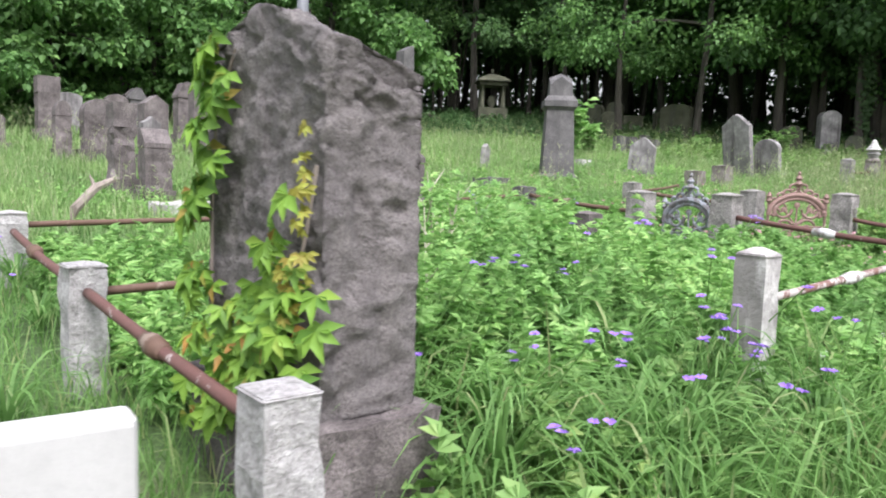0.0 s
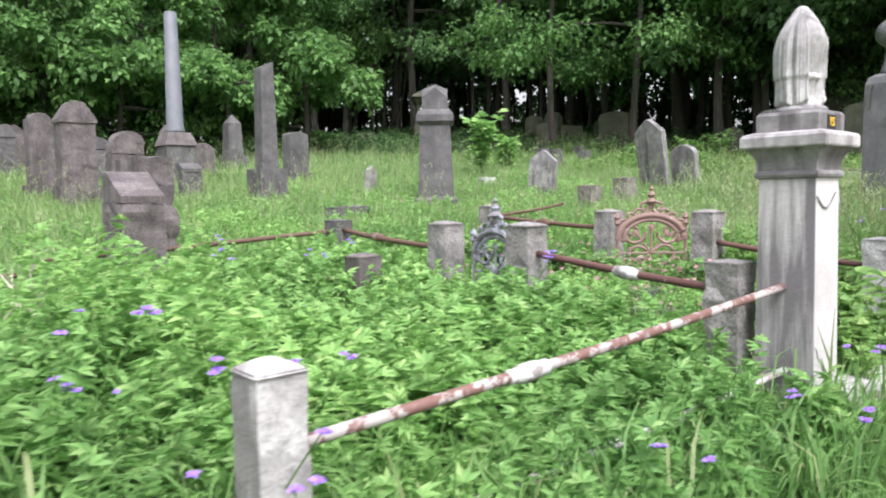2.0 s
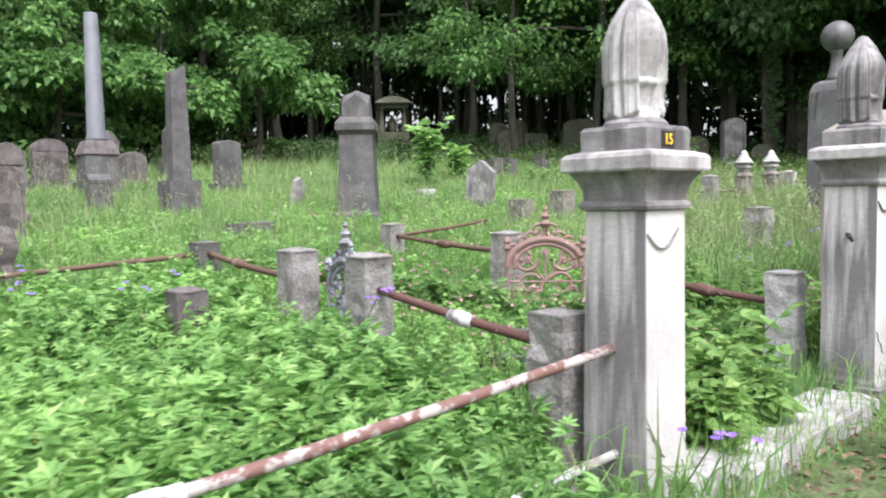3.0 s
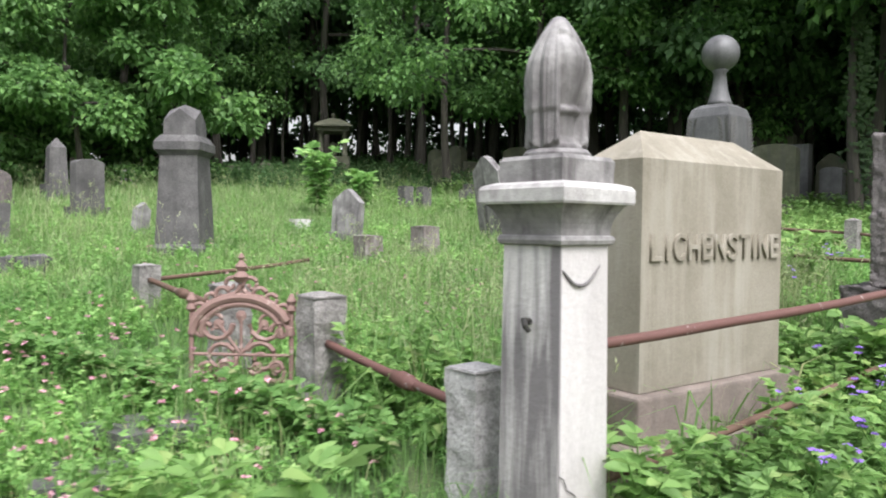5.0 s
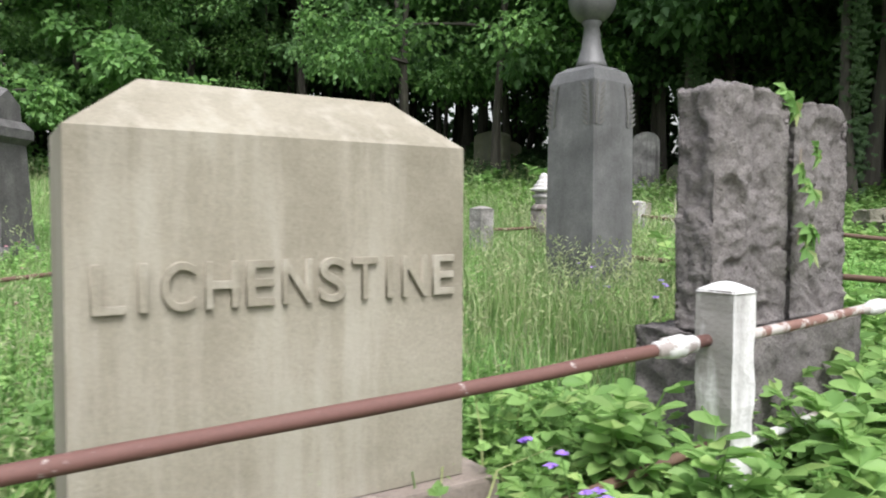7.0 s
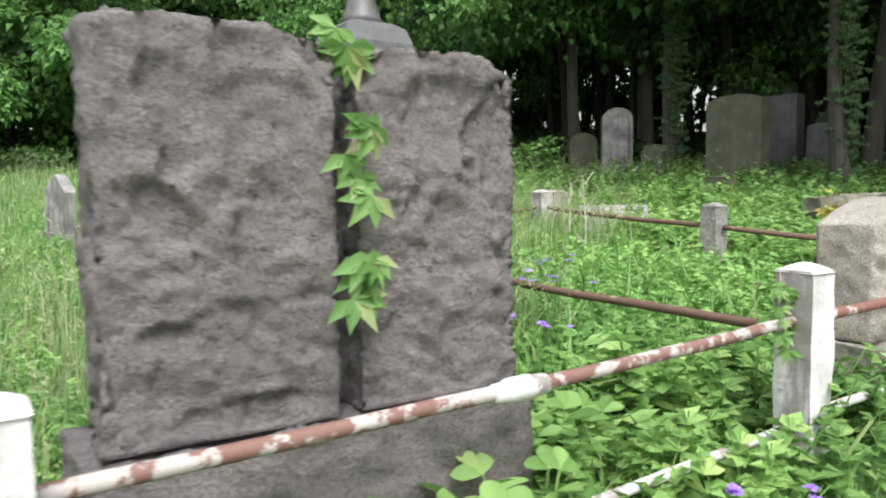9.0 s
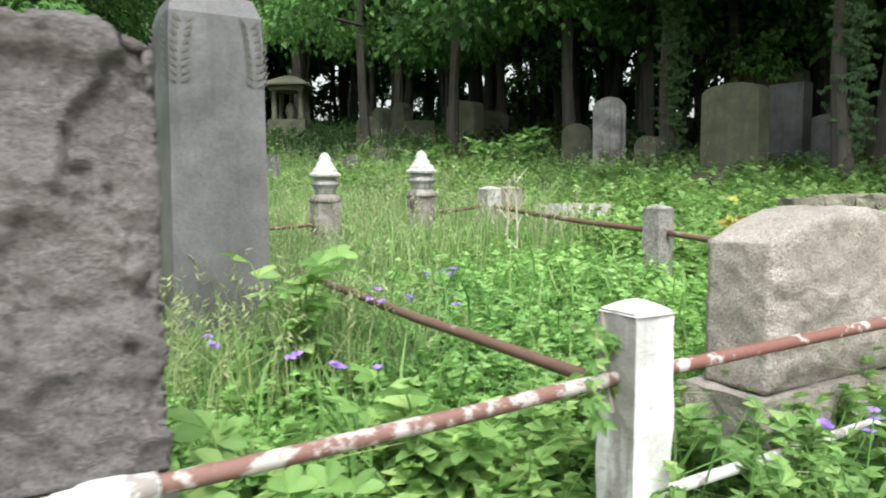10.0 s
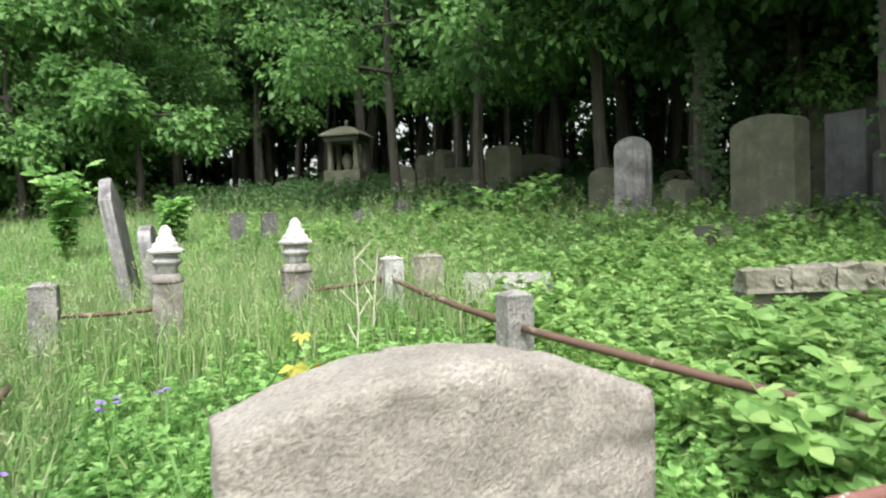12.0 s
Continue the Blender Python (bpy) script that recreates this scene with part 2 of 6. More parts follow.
M_WEED = leaf_mat("bright_weed_leaf", (0.18, 0.36, 0.1), (0.36, 0.59, 0.2), (0.45, 0.63, 0.25), 0.5)
M_BROAD = leaf_mat("broad_green_leaf", (0.16, 0.3, 0.085), (0.31, 0.49, 0.165), (0.4, 0.54, 0.2), 0.5)
M_GRASS = leaf_mat("green_grass", (0.115, 0.245, 0.06), (0.25, 0.43, 0.14), (0.42, 0.46, 0.23), 0.5)
M_MEADOW = leaf_mat("pale_meadow_grass", (0.155, 0.28, 0.083), (0.305, 0.46, 0.175), (0.46, 0.49, 0.29), 0.45)
M_SEED = leaf_mat("straw_seed_heads", (0.26, 0.34, 0.15), (0.42, 0.46, 0.26))
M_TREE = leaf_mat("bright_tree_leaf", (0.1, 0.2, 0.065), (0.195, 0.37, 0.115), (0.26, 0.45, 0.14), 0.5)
# darker copies of the tree leaf: the wood's shade put into the colour
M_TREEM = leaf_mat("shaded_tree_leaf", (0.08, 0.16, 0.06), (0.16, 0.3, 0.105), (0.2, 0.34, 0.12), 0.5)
M_TREED = leaf_mat("deep_shade_tree_leaf", (0.07, 0.14, 0.055), (0.14, 0.26, 0.1), None, 0.5)
M_IVY = leaf_mat("dark_ivy_leaf", (0.03, 0.065, 0.022), (0.07, 0.13, 0.045), None, 0.25)
M_VINE = leaf_mat("creeper_leaf", (0.1, 0.22, 0.03), (0.25, 0.42, 0.06), (0.4, 0.22, 0.06))
M_PURPLE = leaf_mat("purple_petal", (0.24, 0.11, 0.55), (0.4, 0.24, 0.8), None, 0.3)
M_PINK = leaf_mat("pink_clover", (0.5, 0.22, 0.3), (0.7, 0.42, 0.5), None, 0.2)
M_DRY = leaf_mat("dry_stalk", (0.42, 0.38, 0.3), (0.58, 0.54, 0.46), None, 0.1)
M_LITTER = leaf_mat("brown_leaf_litter", (0.1, 0.065, 0.04), (0.24, 0.165, 0.11), None, 0.1)
M_RUSTLEAF = leaf_mat("yellow_vine_leaf", (0.3, 0.24, 0.04), (0.45, 0.46, 0.09), None, 0.3)


def ground_mat():
    m, n, l, b = mat_base("soil_and_turf", 0.95)
    tc = n.new("ShaderNodeTexCoord").outputs["Object"]
    a = noise_node(n, l, tc, 1.3, 6, 0.6)
    f = noise_node(n, l, tc, 40, 5, 0.7)
    c = ramp(n, l, a, [(0.35, (0.06, 0.1, 0.03)), (0.55, (0.1, 0.17, 0.05)), (0.72, (0.15, 0.14, 0.08))])
    g = ramp(n, l, f, [(0.3, (0.5, 0.5, 0.5)), (0.7, (1.4, 1.4, 1.4))])
    l.new(mixed(n, l, 1.0, c, g, "MULTIPLY"), b.inputs["Base Color"])
    bump(n, l, b, f, 1.0, 0.03)
    return m


def path_mat():
    m, n, l, b = mat_base("trodden_earth", 0.95)
    tc = n.new("ShaderNodeTexCoord").outputs["Object"]
    a = noise_node(n, l, tc, 2.5, 6, 0.65)
    f = noise_node(n, l, tc, 60, 5, 0.7)
    c = ramp(n, l, a, [(0.35, (0.12, 0.105, 0.06)), (0.55, (0.2, 0.155, 0.115)), (0.7, (0.28, 0.225, 0.175))])
    g = ramp(n, l, f, [(0.3, (0.6, 0.6, 0.6)), (0.7, (1.3, 1.3, 1.3))])
    l.new(mixed(n, l, 1.0, c, g, "MULTIPLY"), b.inputs["Base Color"])
    bump(n, l, b, f, 1.0, 0.02)
    return m


M_GROUND = ground_mat()
M_PATH = path_mat()
RNG = np.random.default_rng(7)


# ---- building helpers ----
def lift(x, y):
    """Height of the ground: a slope that climbs away from the path and to the east."""
    x = np.clip(x, -30, 30)
    yy = np.clip(y, -15, 30)
    k = np.clip((yy - 0.4) / 0.8, 0, 1)
    e = np.maximum(x - 15, 0)
    return -0.19 + 0.038 * x + 0.0012 * np.abs(x) * x + 0.003 * np.minimum(e, 8) ** 2 + 0.105 * yy + 0.1 * k * k * (3 - 2 * k)


def gz(x, y):
    return float(lift(np.float64(x), np.float64(y)))


def mesh_from(name, verts, faces, mat, smooth=False):
    """A mesh from arrays; faces is an (n, 3) or (n, 4) array."""
    me = bpy.data.meshes.new(name)
    verts = np.asarray(verts, dtype=np.float32)
    faces = np.asarray(faces, dtype=np.int32)
    k = faces.shape[1]
    me.vertices.add(len(verts))
    me.vertices.foreach_set("co", verts.ravel())
    me.loops.add(faces.size)
    me.loops.foreach_set("vertex_index", faces.ravel())
    me.polygons.add(len(faces))
    me.polygons.foreach_set("loop_start", np.arange(0, faces.size, k, dtype=np.int32))
    if smooth:
        me.polygons.foreach_set("use_smooth", np.ones(len(faces), dtype=bool))
    me.update(calc_edges=True)
    me.materials.append(mat)
    return me


def part(name, bm, material, parent=None, label="", smooth=False):
    """Links a bmesh, or a mesh, as one object under a thing or a part."""
    if isinstance(bm, bpy.types.Mesh):
        me = bm
    else:
        me = bpy.data.meshes.new(name)
        bmesh.ops.recalc_face_normals(bm, faces=bm.faces[:])
        bm.to_mesh(me)
        bm.free()
        me.materials.append(material)
        if smooth:
            me.polygons.foreach_set("use_smooth", [True] * len(me.polygons))
    ob = new(name, me)
    if parent:
        ob.parent = parent
    return tagged(ob, label)


def thing(name, m, label, category, group="", kind=""):
    ob = new(name)
    ob.matrix_world = m
    ob.empty_display_size = 0.1
    return tagged(ob, label, category, group, kind)


def box(x0, x1, y0, y1, z0, z1, bevel=0.0, bm=None):
    bm = bm or bmesh.new()
    r = bmesh.ops.create_cube(bm, size=1)
    for v in r["verts"]:
        v.co = Vector(((x0 + x1) / 2 + v.co.x * (x1 - x0), (y0 + y1) / 2 + v.co.y * (y1 - y0), (z0 + z1) / 2 + v.co.z * (z1 - z0)))
    if bevel:
        es = list({e for v in r["verts"] for e in v.link_edges})
        bmesh.ops.bevel(bm, geom=es, offset=bevel, segments=2, affect="EDGES", profile=0.6)
    return bm


def rough_box(w, d, h, cell=0.05, amount=0.02, seed=0.0, scale=6.0, keep_bottom=True, top=None, coarse=0.0, z0=0.0, taper=0.0, dents=(), front=0.0, facets=0.0):
    """A rock-faced block, centred on x and y. top(x, y) lowers or raises the upper face. dents: hollows (x, z, half width, half height, depth, slant) in the front face."""
    bm = box(-w / 2, w / 2, -d / 2, d / 2, 0, h)
    for axis, size in ((0, w), (1, d), (2, h)):
        n = max(1, int(size / cell))
        for k in range(1, n):
            co, no = Vector((0, 0, 0)), Vector((0, 0, 0))
            no[axis] = 1
            co[axis] = -size / 2 + size * k / n if axis < 2 else size * k / n
            bmesh.ops.bisect_plane(bm, geom=bm.verts[:] + bm.edges[:] + bm.faces[:], plane_co=co, plane_no=no)
    bm.normal_update()
    for v in bm.verts:
        p, nn = v.co.copy(), v.normal.copy()
        q = p * scale + Vector((seed * 7.3, seed * 3.1, seed * 1.7))
        a = noise.fractal(q, 0.75, 2.1, 5) * amount + (abs(noise.noise(q * 0.55)) - 0.22) * amount * 1.5
        for size, tilt in ((0.45, 2.2), (1.1, 1.2), (2.7, 0.8)) if facets else ():
            # flat spalls, each tilted its own way
            qq = q * size + noise.noise_vector(q * 1.3) * 0.25
            seat = noise.voronoi(qq)[1][0]
            a += ((qq - seat).dot(noise.cell_vector(seat * 97.0)) * tilt * facets + (noise.cell(seat * 53.0) - 0.5) * 0.5 * facets)
        if not facets:
            near_cell = noise.voronoi(q * 0.5)[0]
            a -= max(0.0, 0.55 - (near_cell[1] - near_cell[0]) * 2.2) * amount * 0.9
        c = noise.noise(p * 2.3 + Vector((seed, seed * 2, 0))) * coarse
        if top and p.z > 1e-3:
            f = max(0.0, (p.z / h - 0.72) / 0.28)
            v.co.z += top(p.x, p.y) * f
        if taper:
            v.co.x *= 1 - taper * p.z / h
            v.co.y *= 1 - taper * p.z / h
        if nn.y < -0.5:
            for dx, dz, rx, rz, deep, slant in dents:
                u, w = (p.x - dx) - slant * (p.z - dz), p.z - dz
                e = (u / rx) ** 2 + (w / rz) ** 2
                if e < 1:
                    a -= deep * min(1.0, 2.2 * (1 - e)) * (0.75 + 0.6 * max(-1.0, min(1.0, w / rz)))
        if facets and max(abs(nn.x), abs(nn.y), abs(nn.z)) < 0.9:
            a *= 0.35
        if front and nn.y < -0.9:
            # a bulging face pitched back towards the edges
            r = max(0.0, min(w / 2 - abs(p.x), 0.75 * (h + (top(p.x, p.y) if top else 0.0) - p.z), p.z) + 0.03 * noise.noise(Vector((p.x * 9, seed, p.z * 14))))
            rough = noise.fractal(Vector((p.x * 16, seed, p.z * 26)), 0.7, 2.1, 4)
            a += front * (1 - math.exp(-r / 0.045)) + 0.011 * rough + 0.014 * noise.noise(Vector((p.x * 4, seed + 3, p.z * 17)))
        if p.z > 1e-3 or not keep_bottom:
            v.co += nn * (a + c)
        v.co.z += z0
    return bm


def profile_slab(outline, depth, bevel=0.012, y0=None):
    """An outline in x and z, drawn out along y."""
    y0 = -depth / 2 if y0 is None else y0
    bm = bmesh.new()
    f = bm.faces.new([bm.verts.new((x, y0, z)) for x, z in outline])
    r = bmesh.ops.extrude_face_region(bm, geom=[f])
    bmesh.ops.translate(bm, vec=(0, depth, 0), verts=[v for v in r["geom"] if isinstance(v, bmesh.types.BMVert)])
    if bevel:
        es = [e for e in bm.edges if abs(e.verts[0].co.y - e.verts[1].co.y) < 1e-5 and max(e.verts[0].co.z, e.verts[1].co.z) > 0.01]
        bmesh.ops.bevel(bm, geom=es, offset=bevel, segments=2, affect="EDGES", profile=0.6)
    return bm


def lathe(rings, n=24, flute=None, square=0.0):
    """Rings of (radius, z). flute(angle, z) scales the radius."""
    bm = bmesh.new()
    rows = []
    for r, z in rings:
        row = []
        for k in range(n):
            a = 2 * math.pi * (k + 0.5) / n
            s = r * (flute(a, z) if flute else 1.0)
            if square:
                s *= (1 - square) + square / max(abs(math.cos(a)), abs(math.sin(a)))
            row.append(bm.verts.new((s * math.cos(a), s * math.sin(a), z)))
        rows.append(row)
    for lo, hi in zip(rows, rows[1:]):
        for k in range(n):
            bm.faces.new((lo[k], lo[(k + 1) % n], hi[(k + 1) % n], hi[k]))
    bm.faces.new(rows[0][::-1])
    bm.faces.new(rows[-1])
    return bm


def square_rings(rings, bm=None):
    """A square pillar from rings of (half width, z)."""
    bm = bm or bmesh.new()
    rows = [[bm.verts.new((s * a, s * b, z)) for a, b in ((1, 1), (-1, 1), (-1, -1), (1, -1))] for s, z in rings]
    for lo, hi in zip(rows, rows[1:]):
        for k in range(4):
            bm.faces.new((lo[k], lo[(k + 1) % 4], hi[(k + 1) % 4], hi[k]))
    bm.faces.new(rows[0][::-1])
    bm.faces.new(rows[-1])
    return bm


def bevel_all(bm, offset, segments=2):
    es = [e for e in bm.edges if len(e.link_faces) == 2 and e.calc_face_angle(0) > 0.3]
    bmesh.ops.bevel(bm, geom=es, offset=offset, segments=segments, affect="EDGES", profile=0.6)
    return bm


def tube(points, radius, n=8, wobble=0.0, bm=None):
    """A pipe along points; radius is a number or one number a point."""
    bm = bm or bmesh.new()
    pts = [Vector(p) for p in points]
    rad = radius if isinstance(radius, (list, tuple)) else [radius] * len(pts)
    rows = []
    for k, p in enumerate(pts):
        t = (pts[min(k + 1, len(pts) - 1)] - pts[max(k - 1, 0)]).normalized()
        u = t.cross(Vector((0, 0, 1)) if abs(t.z) < 0.9 else Vector((1, 0, 0))).normalized()
        w = t.cross(u)
        rows.append([bm.verts.new(p + (u * math.cos(2 * math.pi * j / n) + w * math.sin(2 * math.pi * j / n)) * rad[k] * (1 + wobble * noise.noise(p * 8 + Vector((j, k, 0))))) for j in range(n)])
    for lo, hi in zip(rows, rows[1:]):
        for j in range(n):
            bm.faces.new((lo[j], lo[(j + 1) % n], hi[(j + 1) % n], hi[j]))
    bm.faces.new(rows[0][::-1])
    bm.faces.new(rows[-1])
    return bm


def unit(a):
    return a / np.maximum(np.linalg.norm(a, axis=1, keepdims=True), 1e-6)


def leaf_arrays(P, D, N, L, W, lobes=(0.0,), droop=0.2, fold=0.25, small=0.75, round_tips=False):
    """Folded leaves at P that point along D with the upper side N. lobes: turns, in degrees, of the fingers of one leaf."""
    D, N = unit(D), unit(N)
    S = unit(np.cross(D, N))
    N = unit(np.cross(S, D))
    V, F, base = [], [], 0
    L, W = L[:, None], W[:, None]
    for a in lobes:
        c, s = math.cos(radians(a)), math.sin(radians(a))
        d, sd = D * c + S * s, S * c - D * s
        l = L * (1.0 if abs(a) < 5 else small)
        if round_tips:
            edge = lambda f, w, side: P + d * l * f + sd * W * w * side + N * (W * fold * 1.2 * w - l * droop * f * f)
            V.append(np.stack([P, edge(0.28, 0.3, 1), edge(0.66, 0.5, 1), edge(0.9, 0.28, 1), edge(1.0, 0.0, 1), edge(0.9, 0.28, -1), edge(0.66, 0.5, -1), edge(0.28, 0.3, -1)], axis=1))
            continue
        v = np.stack([P, P + d * l * 0.45 + sd * W / 2 + N * W * fold, P + d * l - N * l * droop, P + d * l * 0.45 - sd * W / 2 + N * W * fold], axis=1)
        V.append(v)
    k = len(lobes)
    V = np.stack(V, axis=1).reshape(-1, 3)
    if round_tips:
        i = np.arange(len(P) * k)[:, None] * 8
        return V, np.concatenate([i + np.array([[0, j, j + 1]]) for j in range(1, 7)], axis=1).reshape(-1, 3)
    i = np.arange(len(P) * k)[:, None] * 4
    F = np.concatenate([i + np.array([[0, 1, 2]]), i + np.array([[0, 2, 3]])], axis=1).reshape(-1, 3)
    return V, F


def blade_arrays(P, lean, H, W):
    """Grass blades that rise from P and bend over along lean."""
    n = len(P)
    a = RNG.uniform(0, 2 * np.pi, n)
    S = np.stack([np.cos(a), np.sin(a), np.zeros(n)], 1) * W[:, None]
    up = np.zeros((n, 3))
    up[:, 2] = 1
    H = H[:, None]
    m = P + up * H * 0.6 + lean * H * 0.25
    t = P + up * H * (1 - 0.35 * np.linalg.norm(lean, axis=1, keepdims=True)) + lean * H * 0.8
    V = np.stack([P - S, P + S, m - S * 0.8, m + S * 0.8, t], axis=1).reshape(-1, 3)
    i = np.arange(n)[:, None] * 5
    F = np.concatenate([i + np.array([[0, 1, 3]]), i + np.array([[0, 3, 2]]), i + np.array([[2, 3, 4]])], axis=1).reshape(-1, 3)
    return V, F


def joined(pieces):
    V, F, base = [], [], 0
    for v, f in pieces:
        V.append(v)
        F.append(f + base)
        base += len(v)
    return np.concatenate(V), np.concatenate(F)


def stuff(name, arrays, mat, label, category):
    ob = new(name, mesh_from(name, *arrays, mat))
    return tagged(ob, label, category, "", "stuff")


def rand_dirs(n, up=0.0, spread=1.0):
    a = RNG.uniform(0, 2 * np.pi, n)
    z = RNG.normal(up, spread * 0.4, n)
    return unit(np.stack([np.cos(a), np.sin(a), z], 1))


def scatter(n, x0, x1, y0, y1, clump=0.0):
    """Points on the ground in a rectangle, thinned to clumps where asked."""
    x, y = RNG.uniform(x0, x1, n), RNG.uniform(y0, y1, n)
    if clump:
        k = np.sin(x * 2.1 + 1.3 * np.sin(y * 1.7)) + np.sin(y * 2.6 + 1.1 * np.sin(x * 1.3))
        keep = RNG.uniform(-2, 2, n) < k + 2 * (1 - clump)
        x, y = x[keep], y[keep]
    return np.stack([x, y, lift(x, y)], 1)


# ---- the ground ----
def build_ground():
    def grid(xs, ys):
        X, Y = np.meshgrid(xs, ys, indexing="ij")
        Z = lift(X, Y)
        near = (np.abs(X - 8) < 20) & (Y > -4) & (Y < 14)
        Z = Z + np.where(near, 0.02 * np.sin(X * 3.1 + np.sin(Y * 2.3)) * np.sin(Y * 2.7), 0)
        V = np.stack([X, Y, Z], -1).reshape(-1, 3)
        ny = len(ys)
        i = (np.arange(len(xs) - 1)[:, None] * ny + np.arange(ny - 1)[None, :]).reshape(-1, 1)
        return V, i + np.array([[0, ny, ny + 1, 1]])
    fine = lambda lo, hi, s: np.arange(lo, hi, s)
    xs = np.concatenate([[-900, -300, -100, -50, -30, -20], fine(-12, 32, 0.5), [34, 40, 55, 100, 300, 900]])
    ys = np.concatenate([[-900, -300, -100, -40, -15], fine(-8, 36, 0.5), [38, 45, 60, 100, 300, 900]])
    ob = new("ground", mesh_from("ground", *grid(xs, ys), M_GROUND, True))
    tagged(ob, "sloping turf and dark soil under tall weeds", "ground", "", "structure")
    xs, ys = fine(-6, 22, 0.35), fine(-1.5, 0.72, 0.18)
    V, F = grid(xs, ys)
    V[:, 1] += 0.12 * np.sin(V[:, 0] * 1.9) * (V[:, 1] > 0.3)
    V[:, 2] = lift(V[:, 0], V[:, 1]) + 0.035 - 0.05 * (np.abs(V[:, 1] + 0.45) > 0.95)
    ob = new("path", mesh_from("path", V, F, M_PATH, True))
    tagged(ob, "narrow trodden earth path beside the fenced plots", "path", "", "structure")


build_ground()


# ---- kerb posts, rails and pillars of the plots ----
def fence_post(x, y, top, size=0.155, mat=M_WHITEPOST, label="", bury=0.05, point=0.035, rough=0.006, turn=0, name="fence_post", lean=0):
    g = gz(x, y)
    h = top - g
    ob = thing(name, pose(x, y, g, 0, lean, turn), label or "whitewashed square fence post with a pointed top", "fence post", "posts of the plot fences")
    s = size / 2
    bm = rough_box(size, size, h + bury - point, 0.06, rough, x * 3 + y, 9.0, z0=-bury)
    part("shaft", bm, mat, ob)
    cap = square_rings([(s + 0.004, h - point - 0.004), (s + 0.004, h - point + 0.006), (s * 0.45, h - 0.006), (0.012, h)])
    bmesh.ops.bevel(cap, geom=cap.edges[:], offset=0.006, segments=2, affect="EDGES")
    part("cap", cap, mat, ob)
    return ob


def rail(a, b, radius=0.022, mat=M_RAIL, joints=(), label="", sag=0.01, jmat=None, name="fence_rail"):
    """An iron pipe between two points, with cast sleeves at the given shares of its length."""
    A, B = Vector(a), Vector(b)
    ob = thing(name, Matrix.Translation(A), label or "round iron fence rail with flaking rust-red paint", "fence rail", "rails of the plot fences")
    n = 14
    pts = []
    for k in range(n + 1):
        f = k / n
        p = (B - A) * f
        p.z -= sag * math.sin(math.pi * f)
        p += Vector((0, noise.noise(p * 1.7 + A) * 0.006, noise.noise(p * 2.1 + B) * 0.006))
        pts.append(p)
    part("pipe", tube(pts, radius, 10, 0.12), mat, ob, smooth=True)
    d = (B - A).normalized()
    for f in joints:
        c = (B - A) * f
        c.z -= sag * math.sin(math.pi * f)
        prof = [(-0.1, 1.02), (-0.095, 1.35), (-0.06, 1.4), (-0.055, 1.65), (-0.035, 1.75), (0.02, 1.75), (0.03, 1.5), (0.075, 1.4), (0.08, 1.02)]
        part("sleeve", tube([c + d * s for s, r in prof], [radius * r for s, r in prof], 12, 0.12), jmat or M_JOINT, ob, "white-painted cast iron sleeve", True)
    return ob


def draped_urn(z0, height, width):
    """A tall urn half hidden by a hanging cloth with deep folds."""
    cloth = [(0.0, 0.51), (0.05, 0.515), (0.27, 0.51), (0.3, 0.545), (0.55, 0.55), (0.66, 0.52), (0.76, 0.44), (0.86, 0.32), (0.94, 0.2), (0.985, 0.12), (1.0, 0.05)]
    urn = [(0.0, 0.43), (0.04, 0.43), (0.06, 0.33), (0.11, 0.27), (0.2, 0.29), (0.265, 0.32), (0.275, 0.385), (0.31, 0.385), (0.325, 0.33), (0.45, 0.41), (0.6, 0.47), (0.68, 0.475), (0.76, 0.42), (0.82, 0.33), (0.84, 0.3), (0.9, 0.2), (1.0, 0.03)]
    read = lambda prof, f: float(np.interp(f, [a for a, r in prof], [r for a, r in prof]))
    rows = 70

    def flute(a, z):
        f = (z - z0) / height
        d = math.degrees(a) % 360
        # the cloth is parted in front, where the urn shows between two falls
        part_lo, part_hi = 224 - 8 * f, 292 + 10 * math.sin(5 * f)
        bare = min(1.0, max(0.0, (d - part_lo) / 4)) * min(1.0, max(0.0, (part_hi - d) / 4))
        hood = min(1.0, max(0.0, (f - 0.8 - 0.05 * math.sin(2 * a)) / 0.03))
        hem = 0.0 + 0.04 * (0.5 + 0.5 * math.sin(a * 5 + 1))
        c = max((1 - bare) * min(1.0, max(0.0, (f - hem) / 0.02)), hood)
        folds = min(1.0, (1 - f) * 2.2) * (0.05 * math.sin(15 * a + 1.2 * math.sin(4 * f)) + 0.035 * math.sin(9 * a + 2 * f) - 0.06 * max(0.0, math.sin(24 * a)) ** 3)
        r_cloth = read(cloth, f) * (1.0 + folds)
        return (c * r_cloth + (1 - c) * read(urn, f)) * width
    return lathe([(1.0, z0 + height * k / rows) for k in range(rows + 1)], 180, flute)


